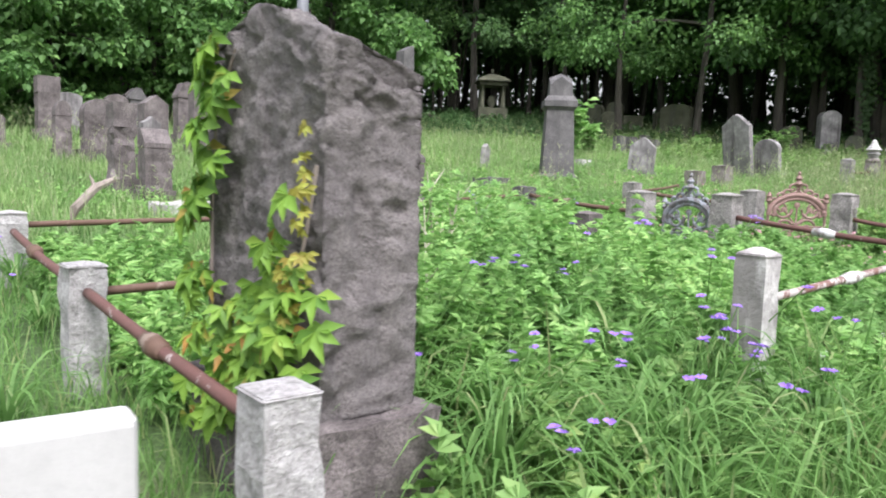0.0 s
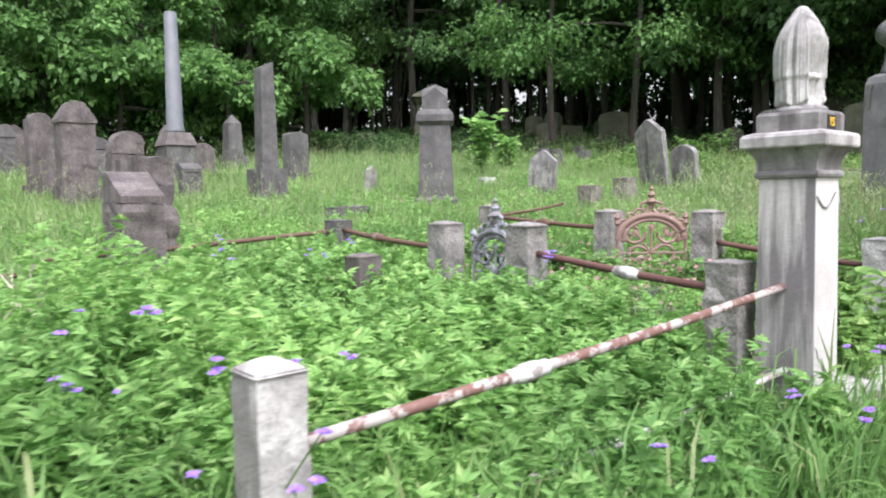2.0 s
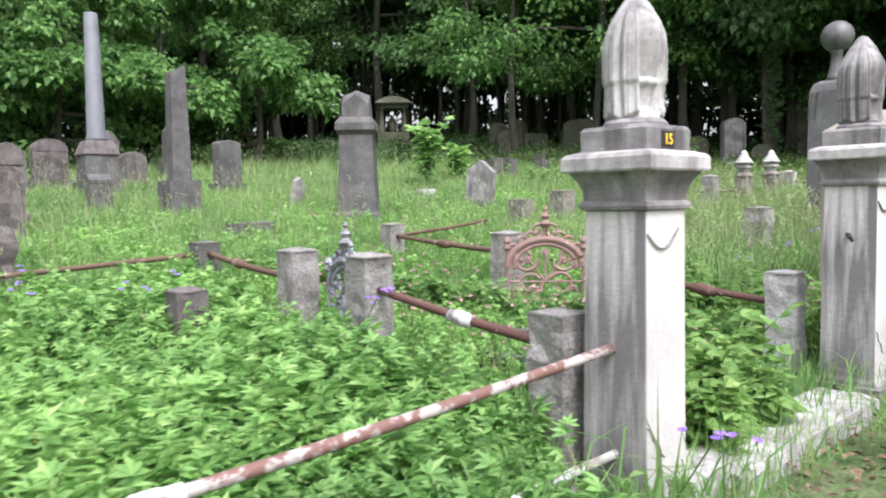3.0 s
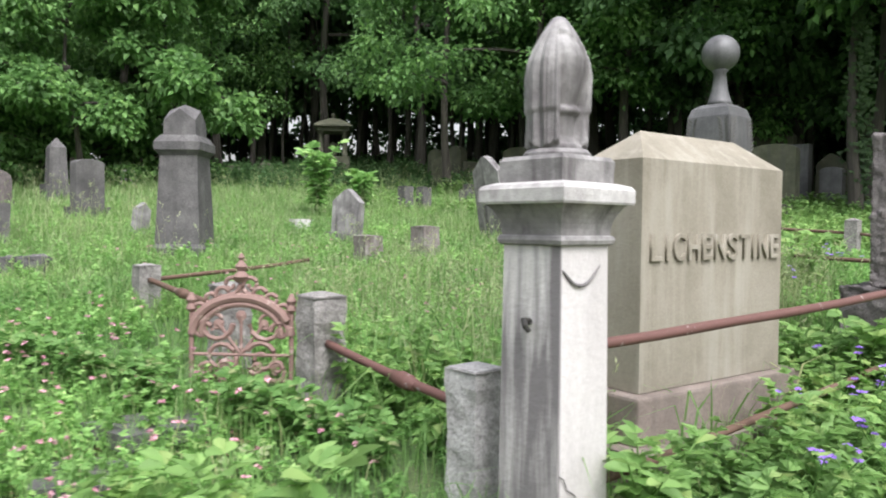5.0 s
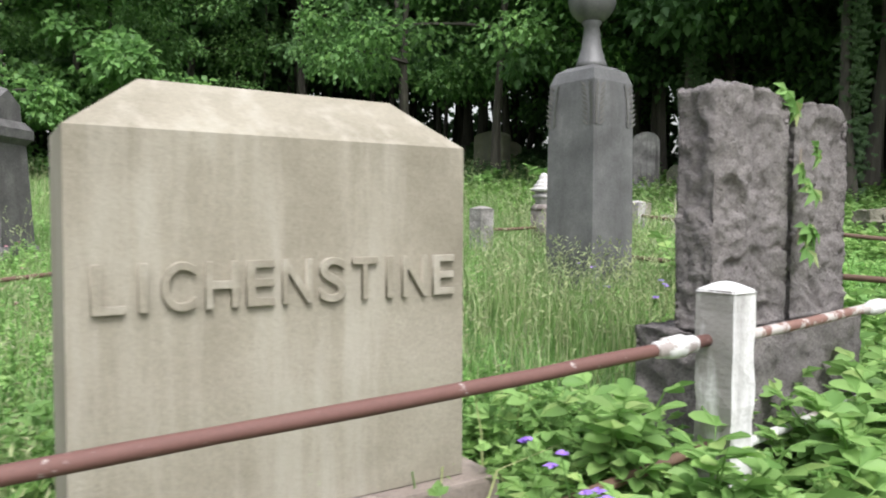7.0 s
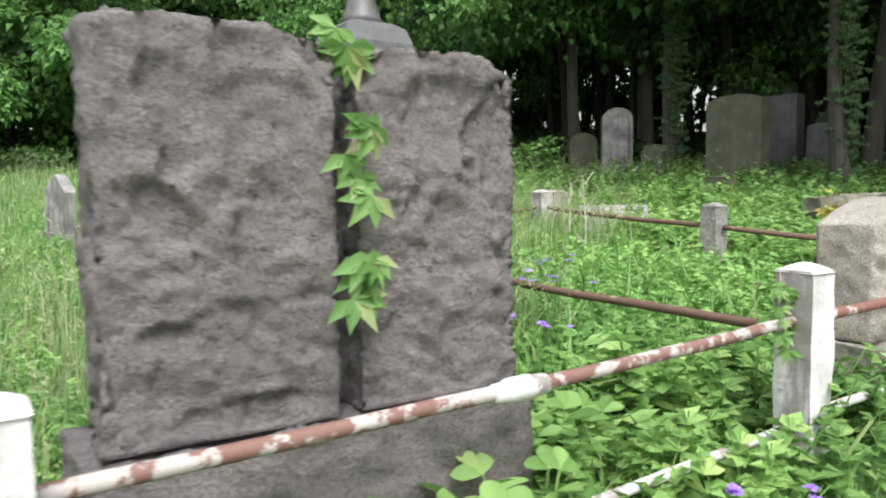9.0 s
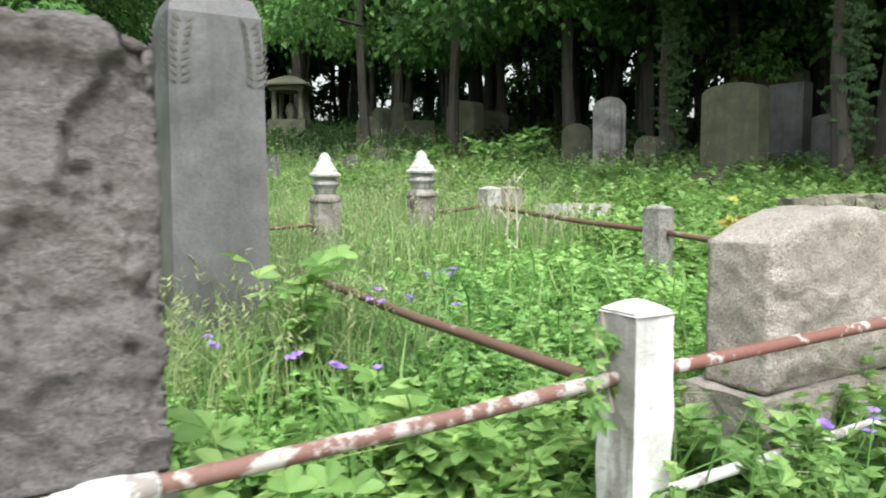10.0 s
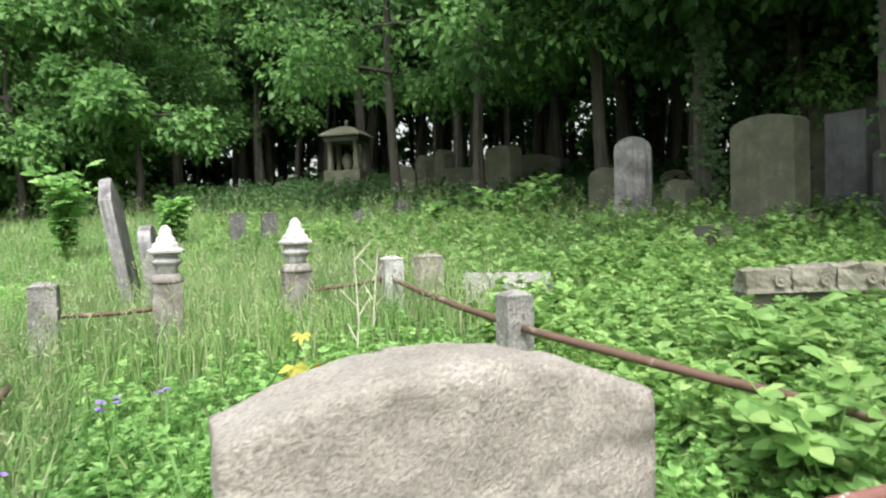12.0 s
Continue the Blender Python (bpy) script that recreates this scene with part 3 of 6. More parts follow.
def gate_pillar(x, y, top, label, plaque=False):
    g = gz(x, y) - 0.08
    ob = thing("gate_pillar", pose(x, y, g), label, "gate pillar", "gate pillars")
    H = top - g
    z_slab = H - 0.655
    part("plinth", rough_box(0.36, 0.36, 0.2, 0.09, 0.008, x, 8, z0=-0.08), M_MARBLE_DARK, ob)
    shaft = bevel_all(square_rings([(0.142, 0.1), (0.142, 0.14), (0.136, 0.16), (0.128, z_slab - 0.13)]), 0.006)
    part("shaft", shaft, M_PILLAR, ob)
    part("bead", bevel_all(square_rings([(0.136, z_slab - 0.14), (0.143, z_slab - 0.135), (0.147, z_slab - 0.122), (0.143, z_slab - 0.11), (0.136, z_slab - 0.105)]), 0.003), M_MARBLE_DARK, ob)
    cove = [(0.134, z_slab - 0.107)]
    for k in range(7):
        f = k / 6
        cove.append((0.134 + 0.04 * f ** 2.2, z_slab - 0.1 + 0.1 * f))
    part("cornice", square_rings(cove), M_MARBLE_DARK, ob)
    part("cap_slab", bevel_all(square_rings([(0.19, z_slab), (0.194, z_slab + 0.008), (0.194, z_slab + 0.05), (0.185, z_slab + 0.064), (0.15, z_slab + 0.075)]), 0.005), M_SLAB, ob)
    die = part("die_block", bevel_all(square_rings([(0.14, z_slab + 0.073), (0.142, z_slab + 0.15), (0.132, z_slab + 0.165)]), 0.006), M_MARBLE_DARK, ob)
    part("urn_base", lathe([(0.118, z_slab + 0.163), (0.118, z_slab + 0.176), (0.105, z_slab + 0.19)], 40), M_MARBLE_DARK, ob)
    part("draped_urn", draped_urn(z_slab + 0.185, H - z_slab - 0.185, 0.205), M_MARBLE_DARK if not plaque else M_URN, ob, "carved urn under hanging folds of cloth", True)
    # carved swag on the face towards the path, and an old crack low down
    swag = [(-0.12 + 0.2 * k / 9, -0.1335, z_slab - 0.19 - 0.085 * math.sin(math.pi * min(1, 0.12 + k / 11))) for k in range(10)]
    part("carved_swag", tube(swag, [0.003, 0.005, 0.006, 0.007, 0.007, 0.006, 0.006, 0.005, 0.004, 0.002], 6), M_MARBLE_DARK, ob)
    crack = [(-0.13 + 0.02 * k, -0.1405 + 0.0004 * k, 0.42 - 0.022 * k + 0.012 * math.sin(k * 2.1)) for k in range(7)]
    part("crack", tube(crack, 0.0022, 4), M_BLACK, ob)
    if not plaque:
        part("ring_bolt", tube([(-0.132, 0.0, z_slab - 0.4), (-0.165, -0.004, z_slab - 0.395), (-0.175, -0.02, z_slab - 0.41), (-0.165, -0.03, z_slab - 0.43)], [0.012, 0.012, 0.011, 0.009], 7), M_BLACK, ob, "rusty black iron hook")
    if plaque:
        pl = part("number_plate", box(-0.05, 0.03, -0.147, -0.1425, z_slab + 0.085, z_slab + 0.142, 0.001), M_BLACK, ob, "small black plate with the yellow number 15")
        part("number", text_mesh("15", 0.055, 0.001), M_YELLOW, pl).matrix_local = pose(-0.039, -0.148, z_slab + 0.094, 90, 0, 0)
    return ob


def text_mesh(body, size, depth):
    cu = bpy.data.curves.new("lettering", "FONT")
    cu.body, cu.size, cu.extrude, cu.offset, cu.bevel_depth = body, size, depth, size * 0.003, depth * 0.3
    tmp = new("lettering_curve", cu)
    bpy.context.view_layer.update()
    me = bpy.data.meshes.new_from_object(tmp.evaluated_get(bpy.context.evaluated_depsgraph_get()))
    bpy.data.objects.remove(tmp)
    bm = bmesh.new()
    bm.from_mesh(me)
    bpy.data.meshes.remove(me)
    return bm


# front fence of the first plot
GRANITE_POST = "pale chipped granite fence post with a flat top"
fence_post(1.27, 1.75, 0.79, 0.15, M_PALEPOST, GRANITE_POST, point=0.02, rough=0.012)
fence_post(1.27, 3.50, 0.885, 0.155, M_PALEPOST, GRANITE_POST, point=0.02, rough=0.012)
fence_post(1.32, 5.38, 0.99, 0.155, M_PALEPOST, GRANITE_POST, point=0.02, rough=0.012)
rail((1.27, 1.82, 0.66), (1.27, 3.43, 0.76), 0.022, M_RAIL, (0.5,), jmat=M_RAILB)
rail((1.27, 3.57, 0.76), (1.32, 5.31, 0.86), 0.022, M_RAIL, (0.6,), jmat=M_RAILB)
rail((1.34, 3.50, 0.75), (3.1, 3.55, 0.80), 0.02, M_RAILB, label="brown rusty iron fence rail across the grass")
rail((1.4, 5.38, 0.9), (3.7, 5.6, 0.94), 0.02, M_RAILB, label="brown rusty iron fence rail across the grass")
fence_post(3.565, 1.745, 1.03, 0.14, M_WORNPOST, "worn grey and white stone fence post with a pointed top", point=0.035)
rail((3.63, 1.74, 0.79), (6.12, 1.62, 0.97), 0.019, M_RAILW, (0.34,), "iron fence rail with flaking white paint and rust")
rail((3.63, 1.74, 0.44), (6.12, 1.60, 0.58), 0.017, M_JOINT, (), "lower iron fence rail with pale grey paint")
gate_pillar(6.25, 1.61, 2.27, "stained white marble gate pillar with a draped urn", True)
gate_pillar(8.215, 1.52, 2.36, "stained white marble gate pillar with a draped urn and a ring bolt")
# stubby posts behind the pillars
fence_post(6.16, 1.90, 1.085, 0.18, M_POSTGREY, "grey stone post with chipped faces behind the gate pillar", point=0.02, rough=0.014)
fence_post(8.2, 1.9, 1.09, 0.17, M_PALEPOST, "grey stone post with chipped faces behind the gate pillar", point=0.02, rough=0.014)
# posts beside the iron gates
for x, y, top in ((6.30, 3.40, 1.24), (6.36, 4.30, 1.23), (8.32, 3.24, 1.27), (8.22, 4.16, 1.27)):
    fence_post(x, y, top, 0.2, M_POSTGREY, "grey stone gate post with chipped faces and smooth corners", point=0.03, rough=0.014)
rail((6.20, 1.99, 0.92), (6.30, 3.30, 1.03), 0.022, M_RAIL, (0.45,))
rail((8.27, 2.02, 0.88), (8.30, 3.14, 1.0), 0.022, M_RAIL, (0.4,), jmat=M_RAIL)
fence_post(6.38, 5.85, 1.22, 0.19, M_GREY, "low dark granite corner post", point=0.02)
fence_post(8.26, 5.76, 1.31, 0.17, M_POSTGREY, "grey stone corner post with chipped faces", point=0.02)
fence_post(5.62, 4.34, 1.03, 0.19, M_BROWN, "low brown stone post top in the weeds", point=0.03)
rail((6.36, 4.40, 1.02), (6.38, 5.76, 1.12), 0.022, M_RAILB, (0.6,), jmat=M_RAILB)
rail((6.28, 5.85, 1.11), (3.9, 5.95, 1.0), 0.02, M_RAILB, label="brown rusty iron fence rail across the grass")
rail((8.22, 4.26, 1.10), (8.26, 5.68, 1.18), 0.022, M_RAILB, (0.5,), jmat=M_RAILB)
rail((8.34, 5.78, 1.18), (10.0, 6.2, 1.28), 0.019, M_RAILB)
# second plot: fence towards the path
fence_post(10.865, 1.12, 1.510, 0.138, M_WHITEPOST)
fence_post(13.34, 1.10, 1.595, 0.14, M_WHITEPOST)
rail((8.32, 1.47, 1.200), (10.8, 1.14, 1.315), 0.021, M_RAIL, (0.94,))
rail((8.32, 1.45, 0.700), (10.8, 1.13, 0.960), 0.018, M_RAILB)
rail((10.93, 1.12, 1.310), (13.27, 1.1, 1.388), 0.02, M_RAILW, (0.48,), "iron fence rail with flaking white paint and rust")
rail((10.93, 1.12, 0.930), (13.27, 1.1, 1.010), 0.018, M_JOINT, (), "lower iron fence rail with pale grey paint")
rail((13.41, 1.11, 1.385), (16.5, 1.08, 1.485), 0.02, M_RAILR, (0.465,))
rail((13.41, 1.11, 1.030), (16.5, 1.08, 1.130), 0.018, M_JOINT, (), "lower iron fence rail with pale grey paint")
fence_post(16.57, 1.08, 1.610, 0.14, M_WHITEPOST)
rail((13.32, 1.18, 1.350), (13.32, 3.7, 1.41), 0.02, M_RAILB, label="brown rusty iron rail slanting through the weeds")
# back fence of the last plot
fence_post(15.65, 3.17, 1.780, 0.145, M_POSTGREY, "grey stone fence post with a white pointed top")
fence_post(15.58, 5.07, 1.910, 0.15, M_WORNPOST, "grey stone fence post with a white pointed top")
fence_post(15.95, 5.3, 1.910, 0.19, M_TAN, "tan stone post with a rounded top", point=0.03)
fence_post(13.27, 5.15, 1.82, 0.17, M_POSTGREY, "low dark stone fence post with a pale top")
rail((15.65, 3.25, 1.600), (15.58, 4.99, 1.730), 0.02, M_RAILB)
rail((15.66, 3.09, 1.590), (16.3, 1.15, 1.410), 0.02, M_RAILB)
rail((15.5, 5.07, 1.740), (14.98, 5.05, 1.690), 0.016, M_RAILB)
rail((13.92, 5.06, 1.610), (13.37, 5.12, 1.590), 0.016, M_RAILB)


def finial_post(x, y, top):
    g = gz(x, y)
    H = top - g
    ob = thing("finial_post", pose(x, y, g), "turned stone plot post with a stepped pointed finial", "fence post", "finial posts")
    part("shaft", rough_box(0.185, 0.185, H - 0.33, 0.05, 0.008, x, 9, z0=-0.05), M_STAINED, ob, "brown-stained square shaft")
    part("collar", lathe([(0.1, H - 0.385), (0.108, H - 0.37), (0.1, H - 0.345), (0.075, H - 0.32)], 20, None, 0.6), M_STAINED, ob, "", True)
    part("neck", lathe([(0.076, H - 0.325), (0.068, H - 0.29), (0.085, H - 0.262), (0.098, H - 0.25), (0.098, H - 0.232), (0.078, H - 0.218), (0.072, H - 0.195)], 20, None, 0.5), M_URN, ob, "", True)
    part("finial", lathe([(0.07, H - 0.2), (0.116, H - 0.182), (0.118, H - 0.166), (0.09, H - 0.15), (0.086, H - 0.125), (0.066, H - 0.112), (0.06, H - 0.085), (0.046, H - 0.072), (0.04, H - 0.035), (0.022, H - 0.01), (0.008, H)], 20, None, 0.4), M_MARBLE, ob, "white stepped finial")


finial_post(14.87, 5.04, 2.2)
finial_post(14.015, 5.04, 2.165)

# stone kerb between the gate pillars
kerb = thing("stone_kerb", pose(7.22, 1.46, gz(7.2, 1.5) + 0.01, 0, -3, -3), "worn white stone kerb in the plot's gateway", "kerb")
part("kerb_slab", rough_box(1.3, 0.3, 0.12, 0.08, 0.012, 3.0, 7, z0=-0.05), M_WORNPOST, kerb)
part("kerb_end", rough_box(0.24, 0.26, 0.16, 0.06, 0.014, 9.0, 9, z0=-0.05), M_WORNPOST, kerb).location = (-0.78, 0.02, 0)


# ---- wrought gates ----
def iron_gate(a, b, top, mat, label):
    """A cast gate between two points, with an arch, a crest and scrolls."""
    w = math.hypot(b[0] - a[0], b[1] - a[1])
    x, y = (a[0] + b[0]) / 2, (a[1] + b[1]) / 2
    g = gz(x, y)
    ob = thing("iron_gate", pose(x, y, g, 0, 0, math.degrees(math.atan2(b[1] - a[1], b[0] - a[0]))), label, "gate", "small iron plot gates")
    H = top - g
    h = w / 2 - 0.03
    arch_z = H - 0.24 - h * 0.75
    for s in (-1, 1):
        part("stile", tube([(s * h, 0, 0.08), (s * h, 0, arch_z + 0.12)], 0.014, 6), mat, ob)
        part("ear", lathe([(0.012, 0), (0.03, 0.02), (0.02, 0.05), (0.03, 0.07), (0.008, 0.11)], 8), mat, ob).location = (s * h, 0, arch_z + 0.12)
    part("bottom_rail", tube([(-h, 0, 0.1), (h, 0, 0.1)], 0.013, 6), mat, ob)
    part("middle_rail", tube([(-h, 0, 0.24), (h, 0, 0.24)], 0.01, 6), mat, ob)
    for k, r in enumerate((h * 0.98, h * 0.8)):
        part("arch_band", tube([(r * math.cos(a), 0, arch_z + r * 0.75 * math.sin(a)) for a in [math.pi * j / 16 for j in range(17)]], 0.028 - 0.01 * k, 8), mat, ob)

    def scroll(cx, cz, r, start, turn, name="scroll"):
        pts = []
        for j in range(17):
            f = j / 16
            a = start + turn * f * 2.6 * math.pi
            rr = r * (1 - 0.78 * f)
            pts.append((cx + rr * math.cos(a), 0, cz + rr * math.sin(a)))
        part(name, tube(pts, [0.016 - 0.0004 * j for j in range(17)], 6), mat, ob)
    for s in (-1, 1):
        turn = 1 if s > 0 else -1
        st = math.pi if s > 0 else 0
        scroll(s * h * 0.52, arch_z + 0.06, h * 0.36, st, turn)
        scroll(s * h * 0.42, arch_z - 0.13, h * 0.34, st + 0.5, -turn)
        scroll(s * h * 0.7, arch_z - 0.2, h * 0.24, st, turn)
        scroll(s * h * 0.35, arch_z + h * 0.78, h * 0.2, -math.pi / 2, turn, "crest_scroll")
        scroll(s * h * 0.62, arch_z + h * 0.68, h * 0.17, -math.pi / 2, -turn, "crest_scroll")
        scroll(s * h * 0.82, arch_z + h * 0.48, h * 0.17, -math.pi / 2, turn, "crest_scroll")
        scroll(s * h * 0.2, arch_z + h * 0.98, h * 0.2, -math.pi / 2, -turn, "crest_scroll")
        scroll(s * h * 0.25, arch_z - 0.3, h * 0.3, st, turn)
        scroll(s * h * 0.78, arch_z + 0.02, h * 0.2, st, -turn)
        scroll(s * h * 0.3, 0.17, h * 0.14, 0, turn)
        scroll(s * h * 0.72, 0.17, h * 0.14, 0, -turn)
    for s in (-0.28, 0, 0.28):
        pts = [(s * h * f * 1.6, 0, 0.24 + f * (arch_z + 0.22 * h - 0.24) * (1.25 - abs(s))) for f in (0, 0.25, 0.5, 0.75, 1.0)]
        part("spray_stem", tube(pts, [0.011, 0.01, 0.009, 0.009, 0.016], 6), mat, ob)
        part("rosette", lathe([(0.004, -0.01), (0.03, -0.005), (0.03, 0.005), (0.004, 0.01)], 8), mat, ob).matrix_local = pose(*pts[-1], 90, 0, 0)
    part("crest", lathe([(0.02, 0), (0.045, 0.03), (0.02, 0.06), (0.035, 0.085), (0.01, 0.12), (0.02, 0.135), (0.004, 0.16)], 8), mat, ob).location = (0, 0, H - 0.16)
    return ob


iron_gate((8.24, 3.36), (7.80, 3.80), 1.47, M_IRON, "pink-rusted cast iron plot gate with an arched crest of scrolls")
iron_gate((6.38, 3.52), (6.50, 4.16), 1.40, M_IRONB, "blue-grey cast iron plot gate with an arched crest of scrolls")


# ---- large monuments beside the path ----
def lettered_monument():
    x0, x1, yf, d = 8.975, 10.10, 1.61, 0.36
    cx, cy, g = (x0 + x1) / 2, yf + d / 2, gz(9.5, 1.7)
    ob = thing("family_monument", pose(cx, cy, g, 0, 0, -5.5), "beige limestone family monument with raised letters and a hipped top", "gravestone")
    zt, zb = 1.935 - g, 0.9 - g
    w = (x1 - x0) / 2
    base = bevel_all(box(-w - 0.07, w + 0.11, -d / 2 - 0.06, d / 2 + 0.08, -0.1, zb - 0.004), 0.015)
    part("base", base, M_BASE, ob, "pinkish brown stone base")
    part("base_step", rough_box(2 * w + 0.3, d + 0.3, zb - 0.17, 0.1, 0.008, 2, 7, z0=-0.05), M_BASE, ob)
    bm = bmesh.new()
    lo = [bm.verts.new((sx * w, sy * d / 2, zb)) for sx, sy in ((-1, -1), (1, -1), (1, 1), (-1, 1))]
    hi = [bm.verts.new((v.co.x * 0.998, v.co.y, zt)) for v in lo]
    ri = [bm.verts.new((-w + 0.2, 0, zt + 0.15)), bm.verts.new((w - 0.17, 0, zt + 0.15))]
    for k in range(4):
        bm.faces.new((lo[k], lo[(k + 1) % 4], hi[(k + 1) % 4], hi[k]))
    bm.faces.new((hi[0], hi[1], ri[1], ri[0]))
    bm.faces.new((hi[2], hi[3], ri[0], ri[1]))
    bm.faces.new((hi[1], hi[2], ri[1]))
    bm.faces.new((hi[3], hi[0], ri[0]))
    bm.faces.new(lo[::-1])
    die = part("die", bevel_all(bm, 0.007), M_BEIGE, ob)
    xs = -w + 0.045
    widths = {"I": 0.6, "L": 0.95, "T": 1.0, "S": 0.98, "N": 1.06, "E": 0.95, "C": 1.05, "H": 1.06}
    word = "LICHENSTINE"
    unit_w = 1.05 / sum(widths[c] for c in word)
    for c in word:
        lt = part("letter", text_mesh(c, 0.172, 0.008), M_BEIGE, die)
        me = lt.data
        xmin, xmax = min(v.co.x for v in me.vertices), max(v.co.x for v in me.vertices)
        cw = widths[c] * unit_w
        target = cw * (0.78 if c != "I" else 0.36)
        s = target / (xmax - xmin)
        lt.matrix_local = pose(xs + (cw - target) / 2 - xmin * s, -d / 2 - 0.004, 1.484 - g, 90, 0, 0) @ Matrix.Diagonal((s, 1, 1, 1))
        xs += cw
    return ob


lettered_monument()


def shaped(outline_top):
    """Offsets of a block's upper face from x alone."""
    return lambda x, y: outline_top(x)


def boulder_stone():
    ob = thing("rough_gravestone", pose(1.645, 2.303, 0.371), "tall rough purple-grey granite gravestone overgrown with creeper", "gravestone")
    ob.scale = (0.89, 0.89, 0.89)
    part("base", rough_box(0.48, 1.02, 0.49, 0.045, 0.016, 4, 7, z0=-0.24), M_BROWN, ob, "brown stone base")
    top = lambda x, y: 0.03 - 0.09 * max(0, (x + 0.1) / 0.28) - 0.12 * max(0, -(y + 0.05) / 0.38) - 0.09 * max(0, (y - 0.05) / 0.35) - 0.02 * (y < -0.24)
    bm = rough_box(0.37, 0.86, 1.31, 0.014, 0.011, 1.0, 7.5, facets=0.01, top=top, coarse=0.005, dents=((0.02, 1.0, 0.07, 0.1, 0.02, 0.2), (-0.02, 0.6, 0.05, 0.16, 0.022, -0.2), (0.08, 0.66, 0.07, 0.04, 0.018, 0), (0.03, 0.25, 0.05, 0.12, 0.014, 0)), z0=0.245)
    part("die", bm, M_BASALT, ob, smooth=True)
    return ob


boulder_stone()


def twin_stone():
    g = gz(11.57, 1.5)
    ob = thing("twin_gravestone", pose(11.602, 1.42, g), "rough purple-grey granite double gravestone on one base", "gravestone")
    zb = 1.29 - g
    part("base", rough_box(1.16, 0.38, zb + 0.06, 0.02, 0.012, 5, 9, coarse=0.01, facets=0.008, z0=-0.06), M_BASALT, ob, smooth=True)
    t1 = lambda x, y: 0.075 - 0.75 * max(0, abs(x + 0.02) - 0.12) ** 1.7
    t2 = lambda x, y: 0.05 - 0.9 * max(0, abs(x) - 0.1) ** 1.6
    a = part("left_die", rough_box(0.55, 0.16, 2.16 - g - zb, 0.012, 0.009, 8, 10, top=t1, coarse=0.006, facets=0.009, dents=((-0.12, 0.5, 0.07, 0.1, 0.022, -0.5), (-0.13, 0.24, 0.08, 0.035, 0.02, 0), (-0.15, 0.12, 0.025, 0.1, 0.014, 0.1), (0.1, 0.72, 0.15, 0.07, 0.012, 0.4), (0.06, 0.05, 0.2, 0.04, 0.014, 0)), z0=zb), M_BASALT, ob, smooth=True)
    a.location = (-0.257, -0.04, 0)
    b = part("right_die", rough_box(0.5, 0.24, 2.175 - g - zb, 0.012, 0.009, 14, 10, top=t2, coarse=0.006, facets=0.009, dents=((0.02, 0.74, 0.17, 0.1, 0.018, 0.2),), z0=zb), M_BASALT, ob, smooth=True)
    b.location = (0.333, 0.01, 0)
    return ob


twin_stone()


def arched_stone():
    g = gz(14.58, 1.4)
    ob = thing("arched_gravestone", pose(14.57, 1.365, g), "rough tan granite gravestone with a gently arched top", "gravestone")
    zb = 1.185 - g
    part("base", rough_box(1.12, 0.35, zb + 0.05, 0.04, 0.012, 6, 7, z0=-0.05), M_TAN, ob)
    top = lambda x, y: 0.11 - 0.5 * x * x + 0.012 * x
    part("die", rough_box(0.95, 0.25, 1.71 - g - zb, 0.016, 0.006, 11, 13, top=top, coarse=0.0, z0=zb, front=0.03), M_TAN, ob, smooth=True)
    return ob


arched_stone()


def ball_monument():
    x, y = 12.755, 3.35
    g = gz(x, y)
    ob = thing("ball_monument", pose(x, y, g, 0, 0, 0), "tall smooth grey stone monument topped by a polished ball", "monument")
    z = lambda v: v - g + 0.16
    part("base", bevel_all(box(-0.34, 0.34, -0.34, 0.34, -0.05, 0.22), 0.015), M_GREY, ob)
    rings = [(0.222, 0.215), (0.22, z(1.5)), (0.213, z(2.4)), (0.207, z(2.52)), (0.18, z(2.6)), (0.12, z(2.64))]
    part("die", bevel_all(square_rings(rings), 0.03, 3), M_SLATE, ob)
    part("neck", lathe([(0.125, z(2.635)), (0.105, z(2.68)), (0.075, z(2.78)), (0.055, z(2.94)), (0.075, z(2.97)), (0.06, z(2.99))], 24), M_SLATE, ob, "", True)
    bm = bmesh.new()
    bmesh.ops.create_uvsphere(bm, u_segments=32, v_segments=20, radius=0.172)
    part("ball", bm, M_SLATE, ob, "polished stone ball", True).location = (0, 0, z(3.13))
    for sx, sy, rz, side in ((0, -1, 0, -0.172), (0, -1, 0, 0.172), (-1, 0, 90, -0.172), (-1, 0, 90, 0.172), (1, 0, 90, -0.172), (1, 0, 90, 0.172)):
        n = 9
        P, D = [], []
        for k in range(n):
            f = k / n
            for s in (-1, 1):
                c = 0.22 - 0.012 * f
                u = side * (1 - 0.18 * f * f) + s * 0.006
                zz = z(2.2) + f * 0.3
                P.append((u, -c, zz) if rz == 0 else (sx * c, u, zz))
                D.append((s * 0.7, 0, 0.7) if rz == 0 else (0, s * 0.7, 0.7))
        P, D = np.array(P, float), np.array(D, float)
        N = np.tile(np.array([[sx, sy, 0.0]]), (len(P), 1))
        v, f = leaf_arrays(P, D, N, np.full(len(P), 0.062), np.full(len(P), 0.024), droop=-0.3)
        part("carved_frond", mesh_from("carved_frond", v, f, M_FROND), M_FROND, ob, "carved leaf spray")["kind"] = "stuff"
    return ob


ball_monument()


